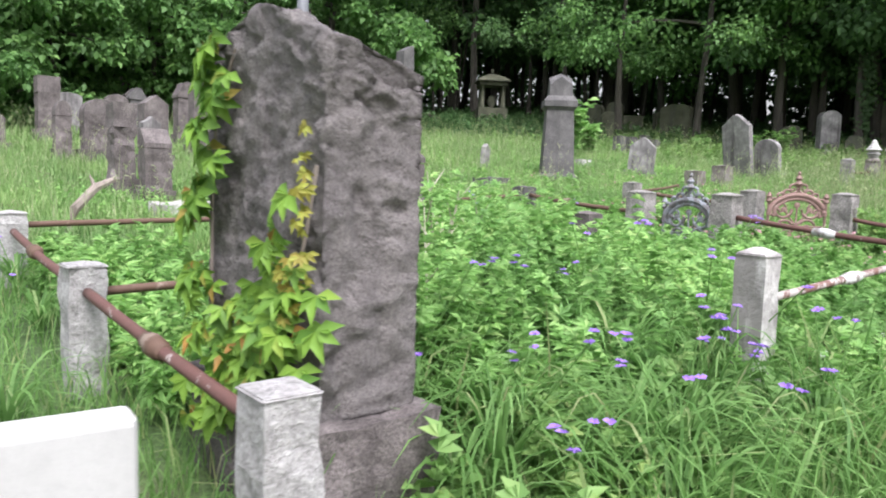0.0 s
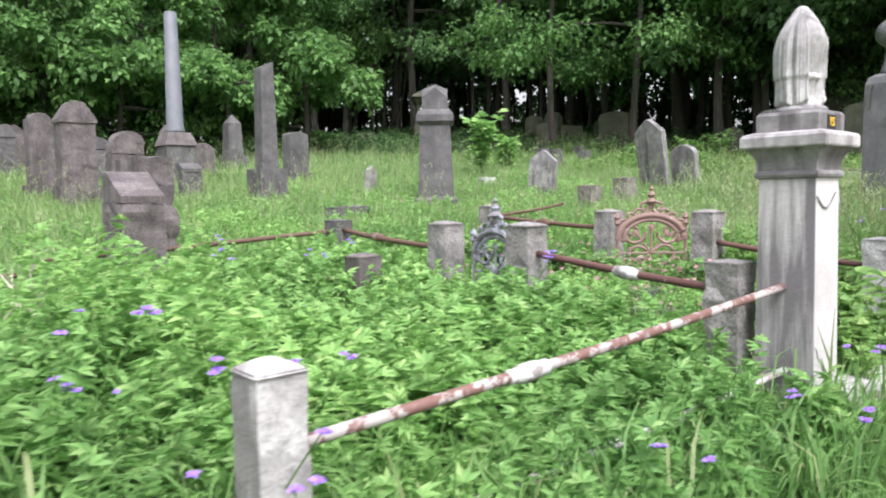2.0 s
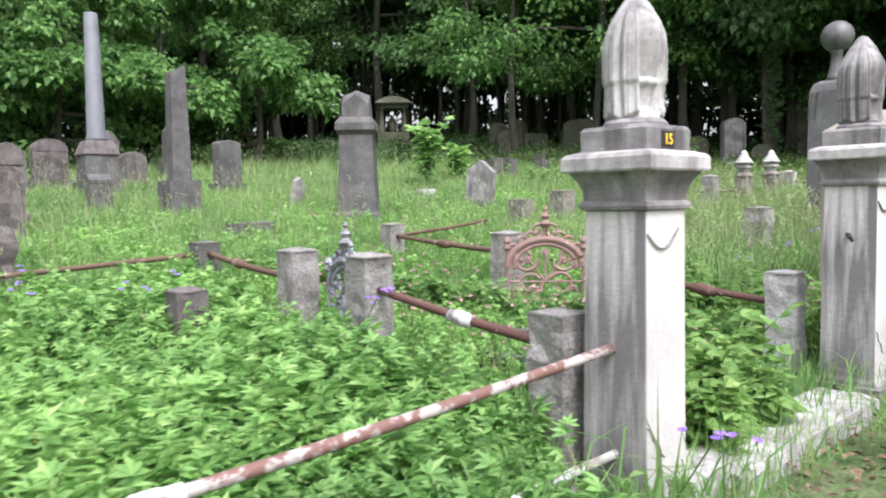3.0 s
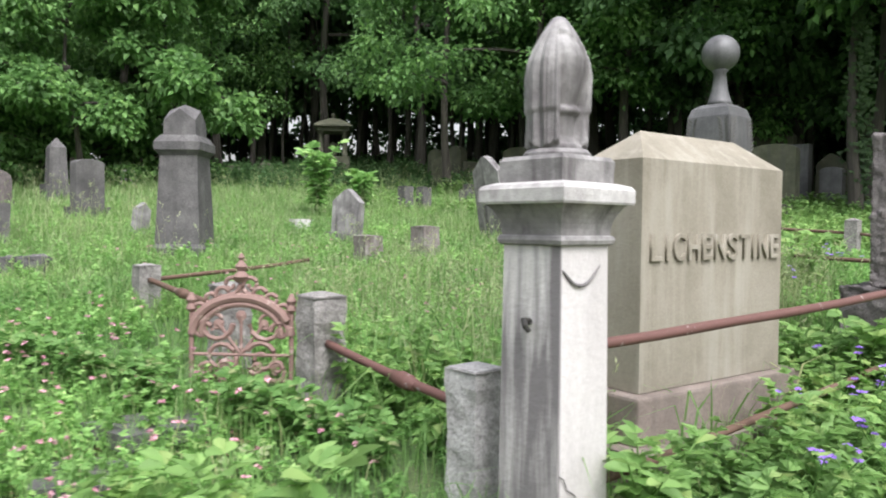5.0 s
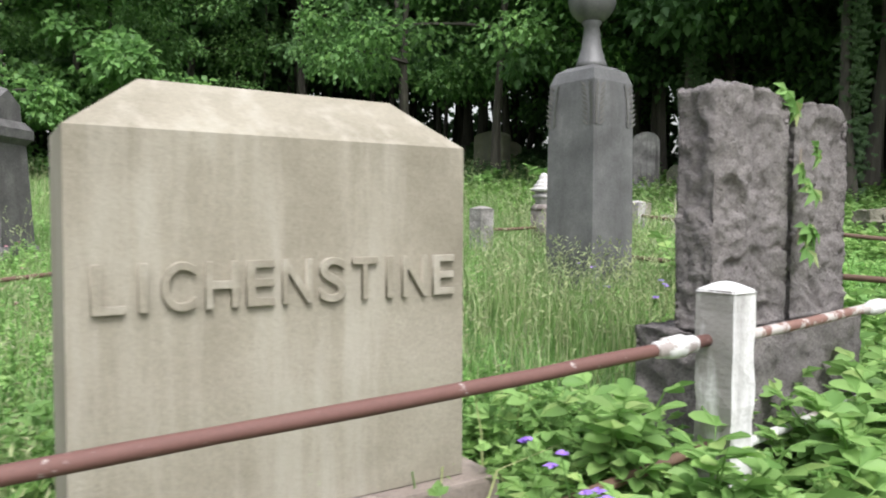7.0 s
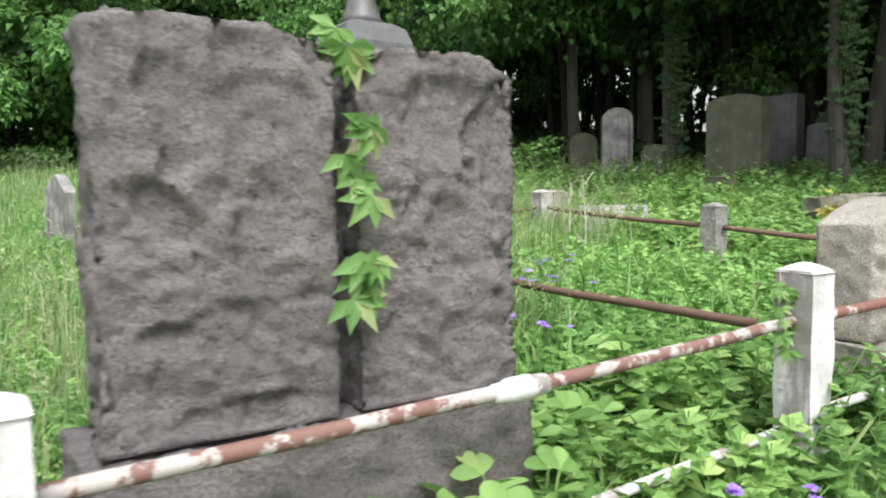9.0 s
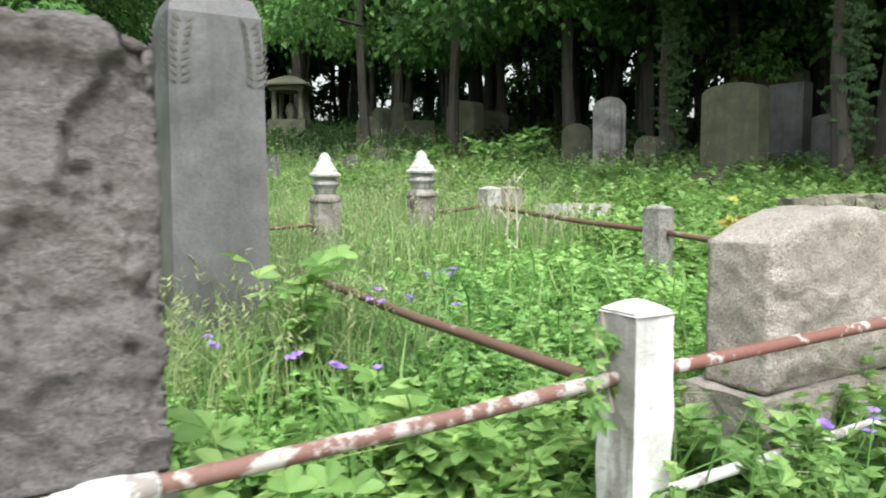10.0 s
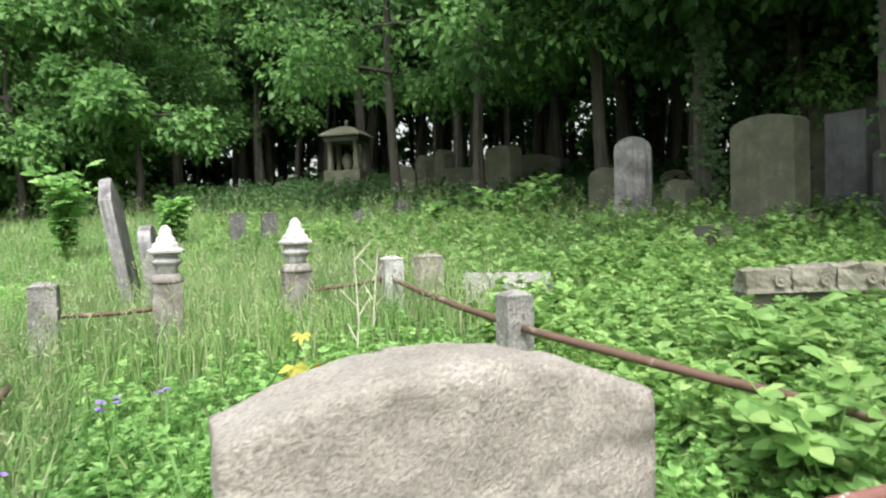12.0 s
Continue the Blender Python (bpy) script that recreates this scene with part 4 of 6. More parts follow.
# ---- the other monuments ----
def headstone(x, y, w, top, kind="round", depth=0.14, mat=M_GREY, turn=0, label="", lean=0.0, tip=0.0, base=True, base_mat=None):
    g = gz(x, y)
    H = max(0.25, top - g)
    ob = thing("gravestone", pose(x, y, g, tip, lean, turn), label, "gravestone")
    bh = min(0.22, 0.2 * H) if base else 0.0
    if base:
        part("base", rough_box(w * 1.25, depth * 1.7, bh + 0.06, 0.12, 0.008, x, 8, z0=-0.05), base_mat or mat, ob)
    a = w / 2
    z0 = bh - 0.002
    if kind == "round":
        out = [(-a, z0), (a, z0)] + [(a * math.cos(t), H - a * 0.75 + a * 0.75 * math.sin(t)) for t in [math.pi * k / 14 for k in range(15)]]
    elif kind == "segment":
        out = [(-a, z0), (a, z0)] + [(a * math.cos(t), H - a * 0.3 + a * 0.3 * math.sin(t)) for t in [math.pi * k / 12 for k in range(13)]]
    elif kind == "gable":
        out = [(-a, z0), (a, z0), (a, H - a * 0.75), (a * 0.25, H - 0.03), (0, H), (-a * 0.25, H - 0.03), (-a, H - a * 0.75)]
    elif kind == "shoulder":
        out = [(-a, z0), (a, z0), (a, H - a * 0.55), (a * 0.8, H - a * 0.5)] + [(a * 0.8 * math.cos(t), H - a * 0.5 + a * 0.5 * math.sin(t)) for t in [math.pi * k / 10 for k in range(1, 10)]] + [(-a * 0.8, H - a * 0.5), (-a, H - a * 0.55)]
    else:
        out = [(-a, z0), (a, z0), (a, H), (-a, H)]
    bm = profile_slab(out, depth, 0.014)
    bmesh.ops.triangulate(bm, faces=[f for f in bm.faces if len(f.verts) > 4])
    part("tablet", bm, mat, ob)
    return ob


def block_stone(x, y, w, d, top, mat=M_BROWN, turn=0, label="", cap="slant", rough=0.018, coarse=0.02):
    """A die of rock-faced stone with a sloped, pitched or flat head."""
    w, d = 0.74 * w, 0.7 * d
    g = gz(x, y)
    H = top - g
    ob = thing("gravestone", pose(x, y, g, 0, 0, turn), label, "gravestone")
    bh = 0.2 * H
    part("base", rough_box(w * 1.2, d * 1.3, bh + 0.06, 0.08, 0.012, x + y, 8, z0=-0.05), mat, ob)
    ch = min(0.3, 0.25 * H)
    part("die", rough_box(w, d, H - bh - ch + 0.002, 0.06, rough, x * y, 7, coarse=coarse, z0=bh - 0.002), mat, ob)
    z = H - ch
    if cap == "slant":
        out = [(-d / 2, z), (d / 2, z), (d / 2, H), (d / 2 - 0.1, H), (-d / 2, z + 0.05)]
        bm = profile_slab(out, w, 0.008)
        bmesh.ops.rotate(bm, cent=(0, 0, 0), matrix=Matrix.Rotation(math.pi / 2, 3, "Z"), verts=bm.verts[:])
    elif cap == "pitch":
        out = [(-w / 2 - 0.02, z), (w / 2 + 0.02, z), (w / 2 + 0.02, z + 0.05), (w * 0.22, H - 0.02), (0, H), (-w * 0.22, H - 0.02), (-w / 2 - 0.02, z + 0.05)]
        bm = profile_slab(out, d + 0.03, 0.008)
    elif cap == "barrel":
        out = [(-w / 2, z), (w / 2, z)] + [(w / 2 * math.cos(t), z + 0.03 + (ch - 0.03) * math.sin(t)) for t in [math.pi * k / 10 for k in range(11)]]
        bm = profile_slab(out, d, 0.008)
    else:
        bm = rough_box(w * 1.02, d * 1.02, ch, 0.08, rough * 0.5, x, 7, z0=z)
    part("cap", bm, mat, ob)
    return ob


def obelisk(x, y, top, w, mat=M_GREY, pointed=True, base_w=None, base_h=0.35, label="", name="obelisk"):
    g = gz(x, y)
    H = top - g
    ob = thing(name, pose(x, y, g), label, "monument")
    b = (base_w or w * 1.6) / 2
    part("base", rough_box(2 * b, 2 * b, base_h + 0.06, 0.1, 0.01, x, 7, z0=-0.05), mat, ob)
    s = w / 2
    if pointed:
        bm = square_rings([(s, base_h), (s * 0.82, H - w * 0.55), (0.01, H)])
    else:
        bm = square_rings([(s, base_h), (s * 0.8, H - 0.06), (s * 0.78, H)])
        for v in bm.verts:
            if v.co.z > H - 0.01:
                v.co.z += v.co.x * 0.5
    part("shaft", bevel_all(bm, 0.01), mat, ob)
    return ob


def pedestal_monument():
    """A tapering shaft with a moulded head and a four-gabled cap."""
    x, y = 9.52, 8.15
    g = gz(x, y)
    ob = thing("pedestal_monument", pose(x, y, g, 0, 0, -42), "dark grey tapering stone monument with a gabled head", "monument")
    z = lambda v: v - g + 0.1
    part("plinth", bevel_all(box(-0.33, 0.33, -0.33, 0.33, -0.06, z(1.2)), 0.01), M_GREY, ob)
    part("base_moulding", bevel_all(square_rings([(0.315, z(1.195)), (0.315, z(1.25)), (0.262, z(1.3))]), 0.008), M_GREY, ob)
    part("shaft", bevel_all(square_rings([(0.255, z(1.29)), (0.212, z(2.3))]), 0.008), M_GREY, ob)
    part("cornice", bevel_all(square_rings([(0.212, z(2.298)), (0.235, z(2.33)), (0.262, z(2.36)), (0.262, z(2.45)), (0.205, z(2.53))]), 0.006), M_GREY, ob)
    s = 0.185
    bm = bmesh.new()
    turns = [(1, 0), (1, 1), (0, 1), (-1, 1), (-1, 0), (-1, -1), (0, -1), (1, -1)]
    lo = [bm.verts.new((a * s, b * s, z(2.528))) for a, b in turns]
    hi = [bm.verts.new((a * s * 0.96, b * s * 0.96, z(2.7 if a and b else 2.83))) for a, b in turns]
    peak = bm.verts.new((0, 0, z(2.9)))
    for k in range(8):
        bm.faces.new((lo[k], lo[(k + 1) % 8], hi[(k + 1) % 8], hi[k]))
        bm.faces.new((hi[k], hi[(k + 1) % 8], peak))
    bm.faces.new(lo[::-1])
    part("cap", bevel_all(bm, 0.008), M_GREY, ob)
    return ob


pedestal_monument()
obelisk(7.85, 10.1, 3.38, 0.26, M_GREY, False, 0.44, 0.5, "broken grey stone shaft on a square block", "broken_shaft")
obelisk(9.98, 15.9, 3.32, 0.36, M_GREY, True, 0.5, 0.3, "small pointed grey obelisk in the grass")


def column_monument():
    x, y = 7.7, 13.3
    g = gz(x, y)
    ob = thing("column_monument", pose(x, y, g), "pale grey round column on a brown stone pedestal", "monument")
    part("plinth", rough_box(0.66, 0.66, 0.3, 0.1, 0.01, 4, 7, z0=-0.05), M_GREY, ob)
    part("die", bevel_all(square_rings([(0.28, 0.245), (0.26, 0.72)]), 0.01), M_GREY, ob)
    part("moulding", bevel_all(square_rings([(0.29, 0.718), (0.27, 0.78), (0.22, 0.91), (0.2, 0.95)]), 0.01), M_BROWN, ob)
    part("column", lathe([(0.17, 0.948), (0.17, 1.0), (0.15, 1.05), (0.11, 3.07), (0.1, 3.09)], 32), M_POLE, ob, "smooth pale round column", True)


column_monument()


def canopy_tomb(x, y):
    g = gz(x, y)
    ob = thing("canopy_tomb", pose(x, y, g + 0.3, 0, 0, -35), "small stone canopy tomb with columns and a domed roof", "monument")
    part("base", bevel_all(box(-0.52, 0.52, -0.46, 0.46, -0.25, 0.35), 0.02), M_SHADE_STONE, ob)
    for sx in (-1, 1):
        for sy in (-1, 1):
            part("column", lathe([(0.1, 0.345), (0.1, 0.39), (0.075, 0.41), (0.065, 1.06), (0.1, 1.1), (0.1, 1.13)], 14), M_SHADE_STONE, ob, "", True).location = (sx * 0.37, sy * 0.32, 0)
    part("urn", lathe([(0.12, 0.348), (0.1, 0.42), (0.16, 0.6), (0.12, 0.76), (0.03, 0.84)], 14), M_SHADE_STONE, ob, "", True)
    part("entablature", bevel_all(box(-0.5, 0.5, -0.45, 0.45, 1.128, 1.27), 0.015), M_SHADE_STONE, ob)
    part("roof", bevel_all(square_rings([(0.58, 1.268), (0.58, 1.31), (0.42, 1.42), (0.2, 1.53), (0.07, 1.57)]), 0.012), M_SHADE_STONE, ob)
    part("finial", lathe([(0.06, 1.565), (0.045, 1.63), (0.07, 1.68), (0.012, 1.75)], 12), M_SHADE_STONE, ob, "", True)


canopy_tomb(18.7, 19.4)

# group towards the far corner of the cemetery
block_stone(4.5, 5.68, 0.42, 0.62, 1.64, M_BROWN, 0, "brown stone gravestone with a sloping polished top", "slant")
block_stone(4.95, 6.6, 0.42, 0.3, 1.8, M_BROWN, 6, "rough brown stone gravestone with a broken head", "flat", 0.03, 0.05)
block_stone(5.5, 11.2, 0.62, 0.5, 2.8, M_BROWN, 0, "tall brown stone gravestone with a pitched top", "pitch", 0.01)
headstone(4.97, 16.0, 0.46, 2.72, "round", 0.18, M_BROWN, 0, "round-topped brown gravestone among other stones")
block_stone(5.58, 16.7, 0.44, 0.36, 2.96, M_GREY, 0, "grey stone pillar grave marker", "pitch", 0.01)
headstone(5.3, 12.4, 0.36, 2.75, "shoulder", 0.2, M_BROWN, 10, "narrow brown gravestone with a shouldered top")
block_stone(7.3, 14.8, 0.8, 0.4, 2.75, M_BROWN, 0, "broad brown gravestone with a barrel top", "barrel", 0.012)
block_stone(8.6, 15.9, 0.6, 0.4, 3.05, M_BROWN, 0, "brown gravestone with a pitched top", "pitch", 0.012)
block_stone(6.5, 14.0, 0.65, 0.4, 2.55, M_GREY, 0, "grey gravestone with a barrel top", "barrel", 0.012)
headstone(8.7, 14.6, 0.5, 2.55, "round", 0.2, M_BROWN, 0, "brown round-topped gravestone among taller ones")
block_stone(7.1, 11.2, 0.42, 0.36, 1.98, M_GREY, 0, "low grey grave marker with a slanting face", "slant")
headstone(9.6, 12.35, 0.46, 2.64, "segment", 0.22, M_GREY, 12, "grey gravestone with a slightly arched top")
headstone(9.6, 9.95, 0.24, 1.92, "gable", 0.1, M_MARBLE_DARK, 25, "small leaning white marble marker", 8, 0, False)
headstone(11.67, 8.05, 0.46, 2.12, "gable", 0.12, M_MARBLE_DARK, -72, "sooty marble gravestone with a white peaked top", 4)
block_stone(11.8, 9.45, 0.42, 0.24, 1.72, M_MARBLE, 0, "low white stone block in the grass", "flat", 0.008, 0.0)
headstone(13.72, 7.25, 0.58, 2.66, "gable", 0.11, M_MARBLE_DARK, 84, "white-edged marble slab with a pointed top, leaning over", 0, -10, False)
headstone(13.95, 6.8, 0.5, 2.2, "round", 0.11, M_MARBLE_DARK, 83, "round-topped sooty marble gravestone, leaning a little", 0, -7)
# left-hand row
block_stone(3.55, 15.2, 0.5, 0.45, 2.85, M_BROWN, 0, "tall square brown stone pillar marker", "flat", 0.012)
block_stone(3.1, 12.1, 0.3, 0.36, 2.2, M_BROWN, 0, "narrow brown gravestone with a barrel top", "barrel", 0.02)
block_stone(3.55, 11.9, 0.62, 0.45, 2.25, M_BROWN, 0, "broad brown gravestone with a barrel top", "barrel", 0.015)
block_stone(2.88, 8.5, 0.32, 0.42, 1.95, M_BROWN, 0, "rough brown gravestone with a flat head", "flat", 0.03)
block_stone(3.05, 7.95, 0.38, 0.34, 1.68, M_BROWN, 0, "weathered brown gravestone with a slanting top", "slant", 0.02)
headstone(3.25, 8.7, 0.2, 1.85, "gable", 0.16, M_MARBLE_DARK, 0, "small white-topped marble marker")
headstone(6.0, 18.2, 0.48, 3.1, "gable", 0.3, M_BROWN, 0, "brown gravestone with a gabled top")
headstone(4.4, 17.6, 0.6, 2.8, "segment", 0.3, M_MARBLE_DARK, 0, "grey marble gravestone with an arched top")
headstone(2.35, 13.6, 0.5, 2.15, "gable", 0.3, M_BROWN, 0, "brown gravestone with a gabled top")
headstone(1.85, 13.8, 0.45, 2.1, "segment", 0.3, M_BROWN, 0, "brown gravestone with an arched top")
headstone(5.42, 12.6, 0.2, 2.2, "round", 0.12, M_MARBLE, 0, "narrow white marble gravestone")
block_stone(5.72, 9.9, 0.44, 0.36, 2.28, M_BROWN, 0, "brown gravestone with a worn rounded head", "barrel", 0.014)
block_stone(5.55, 9.1, 0.34, 0.3, 1.9, M_BROWN, 0, "low brown gravestone with a pale flat head", "flat", 0.012)
headstone(4.05, 11.0, 0.34, 2.3, "gable", 0.3, M_BROWN, 0, "tapering brown gravestone with a narrow head")
block_stone(5.7, 14.2, 0.46, 0.4, 2.9, M_BROWN, 0, "tall brown gravestone with a pitched top", "pitch", 0.012)
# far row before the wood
headstone(19.9, 14.2, 0.68, 3.4, "flat", 0.2, M_SHADE_STONE, -30, "pale flat-topped gravestone in the shade")
headstone(18.6, 14.1, 0.52, 3.42, "round", 0.2, M_SHADE_STONE, -30, "grey round-topped gravestone standing in shade")
headstone(21.5, 13.9, 1.05, 3.68, "segment", 0.25, M_SHADE_STONE, -30, "broad grey gravestone with an arched top")
headstone(22.4, 10.4, 0.5, 3.05, "round", 0.2, M_SHADE_STONE, -30, "small grey gravestone under the trees")
headstone(13.9, 20.2, 0.86, 3.3, "segment", 0.25, M_SHADE_STONE, -10, "pale arched gravestone far off in the grass")
headstone(15.9, 20.6, 0.4, 3.4, "flat", 0.2, M_SHADE_STONE, -10, "small pale gravestone before the wood")
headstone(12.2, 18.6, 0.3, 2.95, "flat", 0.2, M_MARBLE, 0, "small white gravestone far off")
headstone(17.2, 21.0, 0.5, 3.6, "round", 0.2, M_SHADE_STONE, -20, "grey round-topped gravestone before the wood")
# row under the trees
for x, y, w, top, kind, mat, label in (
        (19.5, 15.3, 0.5, 3.78, "round", M_SHADE_STONE, "leaning grey gravestone under the trees"), (19.75, 14.75, 0.5, 3.85, "shoulder", M_SHADE_STONE, "grey shouldered gravestone under the trees"),
        (20.25, 12.85, 0.95, 3.72, "segment", M_SHADE_STONE, "broad grey gravestone under the trees"), (22.5, 14.6, 0.5, 3.68, "segment", M_SLATE, "small pale gravestone under the trees"),
        (20.3, 9.35, 0.5, 2.98, "round", M_SHADE_STONE, "low round-topped gravestone under the trees"), (20.05, 8.3, 0.5, 3.3, "round", M_MARBLE_DARK, "tall narrow round-topped marble gravestone"),
        (20.4, 7.76, 0.42, 2.68, "shoulder", M_SHADE_STONE, "small weathered gravestone beneath the trees"), (20.45, 6.3, 0.86, 3.3, "segment", M_SHADE_STONE, "very broad greenish gravestone with an arched top"),
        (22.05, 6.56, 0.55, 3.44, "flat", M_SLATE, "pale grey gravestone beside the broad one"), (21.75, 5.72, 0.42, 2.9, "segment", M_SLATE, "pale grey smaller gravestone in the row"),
        (23.3, 7.7, 1.1, 3.95, "segment", M_SHADE_STONE, "tall dark gravestone behind the row"), (23.0, 6.2, 0.6, 3.3, "gable", M_SHADE_STONE, "dark gravestone half hidden behind the row")):
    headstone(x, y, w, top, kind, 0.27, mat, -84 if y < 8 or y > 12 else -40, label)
fence_post(18.9, 5.45, 2.08, 0.25, M_SHADE_STONE, "low greenish stone post", point=0.02)
for x, y, top, size in ((11.76, 6.5, 1.64, 0.25), (10.93, 6.5, 1.53, 0.24)):
    fence_post(x, y, top, size, M_STAINED, "brownish stone plot post with chipped faces", point=0.02, rough=0.012)
fence_post(10.8, 3.3, 1.42, 0.2, M_POSTGREY, "low tan stone post sunk in tall grass", point=0.02, rough=0.012)
for x, y, top in ((15.0, 11.0, 2.42), (15.46, 11.0, 2.42)):
    fence_post(x, y, top, 0.22, M_GREY, "low dark stone corner post", point=0.02)
fence_post(17.0, 11.4, 2.45, 0.24, M_GREY, "low dark stone corner post", point=0.02)
fence_post(18.0, 12.4, 2.65, 0.24, M_GREY, "low dark stone corner post", point=0.02)
bench = thing("stone_coping", pose(17.78, 3.02, gz(17.78, 3.02) - 0.06, 0, -1.0, -26), "low rough wall of mossy carved coping stones", "coping")
part("footing", rough_box(1.24, 0.2, 0.47, 0.06, 0.014, 3, 6, z0=-0.03), M_SHADE_STONE, bench)
for k, (u, w, h) in enumerate(((-0.5, 0.26, 0.135), (-0.245, 0.25, 0.145), (0.01, 0.26, 0.15), (0.265, 0.25, 0.14), (0.515, 0.25, 0.145))):
    stone = part("coping_stone", rough_box(w, 0.28, h, 0.025, 0.02, 3 + k, 9), M_COPING, bench)
    stone.location = (u, 0.006 * k, 0.44)
    part("carved_roundel", lathe([(0.034, 0.0), (0.034, 0.012), (0.024, 0.012), (0.02, 0.006), (0.012, 0.006), (0.008, 0.016)], 16), M_COPING, stone).matrix_local = pose(0.06, -0.148, 0.07, 90, 0, 0)
ledger = thing("flat_grave_slab", pose(16.35, 4.85, gz(16.35, 4.85) - 0.02, 44, 0, -42), "pale flat stone slab tilted in the weeds", "gravestone")
part("slab", rough_box(0.7, 0.9, 0.12, 0.1, 0.008, 5, 6), M_POSTGREY, ledger)
white = thing("white_marker", pose(0.66, 1.76, gz(0.66, 1.75), 0, 0, -6), "plain white marble slab marker beside the path", "gravestone")
part("slab", bevel_all(box(-0.3, 0.275, -0.05, 0.05, -0.05, 0.79 - gz(0.66, 1.75)), 0.02, 3), M_MARKER, white)
for x, y, w, d in ((7.78, 7.85, 0.46, 0.36),):
    lb = thing("low_stone_block", pose(x, y, gz(x, y), 0, 0, 5), "low dark stone block in the grass", "stone block")
    part("block", rough_box(w, d, 0.2, 0.05, 0.02, x, 7), M_GREY, lb)
for x, y, w, d, turn in ((7.5, 3.35, 0.6, 0.42, 12), (7.1, 2.95, 0.45, 0.35, -20)):
    sl = thing("stepping_slab", pose(x, y, gz(x, y) + 0.03, 0, 3, turn), "flat grey stone slab let into the aisle", "paving slab")
    part("slab", rough_box(w, d, 0.07, 0.06, 0.012, x + y, 8, z0=-0.03), M_GREY, sl)
fl = thing("fallen_stone", pose(3.1, 7.2, gz(3.1, 7.2)), "fallen pale stone lying in the grass", "stone block")
part("stone", rough_box(0.6, 0.35, 0.16, 0.07, 0.03, 8, 5), M_WORNPOST, fl)


# ---- trees of the wood ----
def tree_meshes(seed, height, crown_lo, crown_r, leaves, leaf, mat, trunk_r, layered=True):
    """A trunk with limbs and a crown of leaves hung in sprays along the boughs."""
    rng = np.random.default_rng(seed)
    bm = bmesh.new()
    trunk = [(0.12 * math.sin(seed + k), 0.12 * math.cos(seed * 2 + k), height * k / 7) for k in range(8)]
    tube(trunk, [trunk_r * (1 - 0.11 * k) * (1.25 if k == 0 else 1) for k in range(8)], 9, 0.25, bm)
    P, D = [], []
    boughs = int(26 + height)
    for b in range(boughs):
        f = rng.uniform(0, 1) ** 0.9
        z = crown_lo + f * (height * 0.97 - crown_lo)
        a = rng.uniform(0, 2 * np.pi)
        r = crown_r * (0.55 + 0.45 * math.sin(math.pi * min(1, f * 0.8 + 0.25))) * rng.uniform(0.7, 1.1)
        rise = rng.uniform(-0.05, 0.35) * (0.4 + f)
        pts = [np.array([r * s * math.cos(a + 0.25 * s * s), r * s * math.sin(a + 0.25 * s * s), z + r * (rise * s - 0.22 * s * s)]) for s in (0.02, 0.3, 0.6, 0.85, 1.0)]
        if b % 2 == 0:
            tube([tuple(p) for p in pts], [0.055, 0.04, 0.025, 0.014, 0.006], 5, 0.2, bm)
        m = leaves // boughs
        s = rng.uniform(0.2, 1.0, m) ** 0.7
        k = np.clip((s * 4).astype(int), 0, 3)
        arr = np.array(pts)
        base = arr[k] + (arr[k + 1] - arr[k]) * ((s * 4 - k)[:, None])
        width = (0.25 + 0.45 * np.sin(np.pi * s)) * crown_r * 0.42
        # twigs: short runs of leaves, so that the sprays have gaps
        tw = rng.integers(0, 9, m)
        ta = tw * 0.7 + rng.normal(0, 0.14, m) + b
        tr = width * rng.uniform(0.1, 1.0, m)
        off = np.stack([np.cos(ta) * tr, np.sin(ta) * tr, rng.normal(0, 0.2, m) * crown_r * 0.3 - tr * 0.35], 1)
        P.append(base + off)
        D.append(off + np.array([0, 0, -0.12]) + rng.normal(0, 0.25, (m, 3)))
    P, D = np.concatenate(P), np.concatenate(D)
    N = np.stack([rng.normal(0, 0.35, len(P)), rng.normal(0, 0.35, len(P)), np.ones(len(P))], 1)
    L = rng.uniform(0.7, 1.3, len(P)) * leaf
    V, F = leaf_arrays(P, D, N, L, L * 0.75)
    trunk_me = bpy.data.meshes.new("trunk")
    bm.to_mesh(trunk_me)
    bm.free()
    trunk_me.materials.append(M_BARK)
    return trunk_me, mesh_from("crown", V, F, mat)


def plant_tree(meshes, x, y, turn, scale, label, name="tree", group="trees of the wood"):
    ob = thing(name, pose(x, y, gz(x, y) - 0.1, 0, 0, turn), label, "tree", group)
    ob.scale = (scale,) * 3
    for nm, me in zip(("trunk", "crown"), meshes):
        part(nm, me, None, ob)
    return ob


TREES_EDGE = [tree_meshes(11 + k, 11.0, 2.0 + 0.5 * (k % 2), 3.0, 13500, 0.145, M_TREE, 0.16) for k in range(3)]
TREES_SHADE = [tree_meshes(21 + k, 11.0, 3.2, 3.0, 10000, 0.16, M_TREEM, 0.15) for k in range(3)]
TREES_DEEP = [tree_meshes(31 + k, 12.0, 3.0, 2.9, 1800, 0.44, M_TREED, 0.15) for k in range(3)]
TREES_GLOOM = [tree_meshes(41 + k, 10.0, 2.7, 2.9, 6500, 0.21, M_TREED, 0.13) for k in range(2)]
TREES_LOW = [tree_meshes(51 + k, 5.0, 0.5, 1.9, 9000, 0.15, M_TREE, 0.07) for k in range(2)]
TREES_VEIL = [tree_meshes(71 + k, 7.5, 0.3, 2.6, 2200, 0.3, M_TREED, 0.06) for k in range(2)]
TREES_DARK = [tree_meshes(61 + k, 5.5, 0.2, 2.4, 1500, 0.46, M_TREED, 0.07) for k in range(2)]
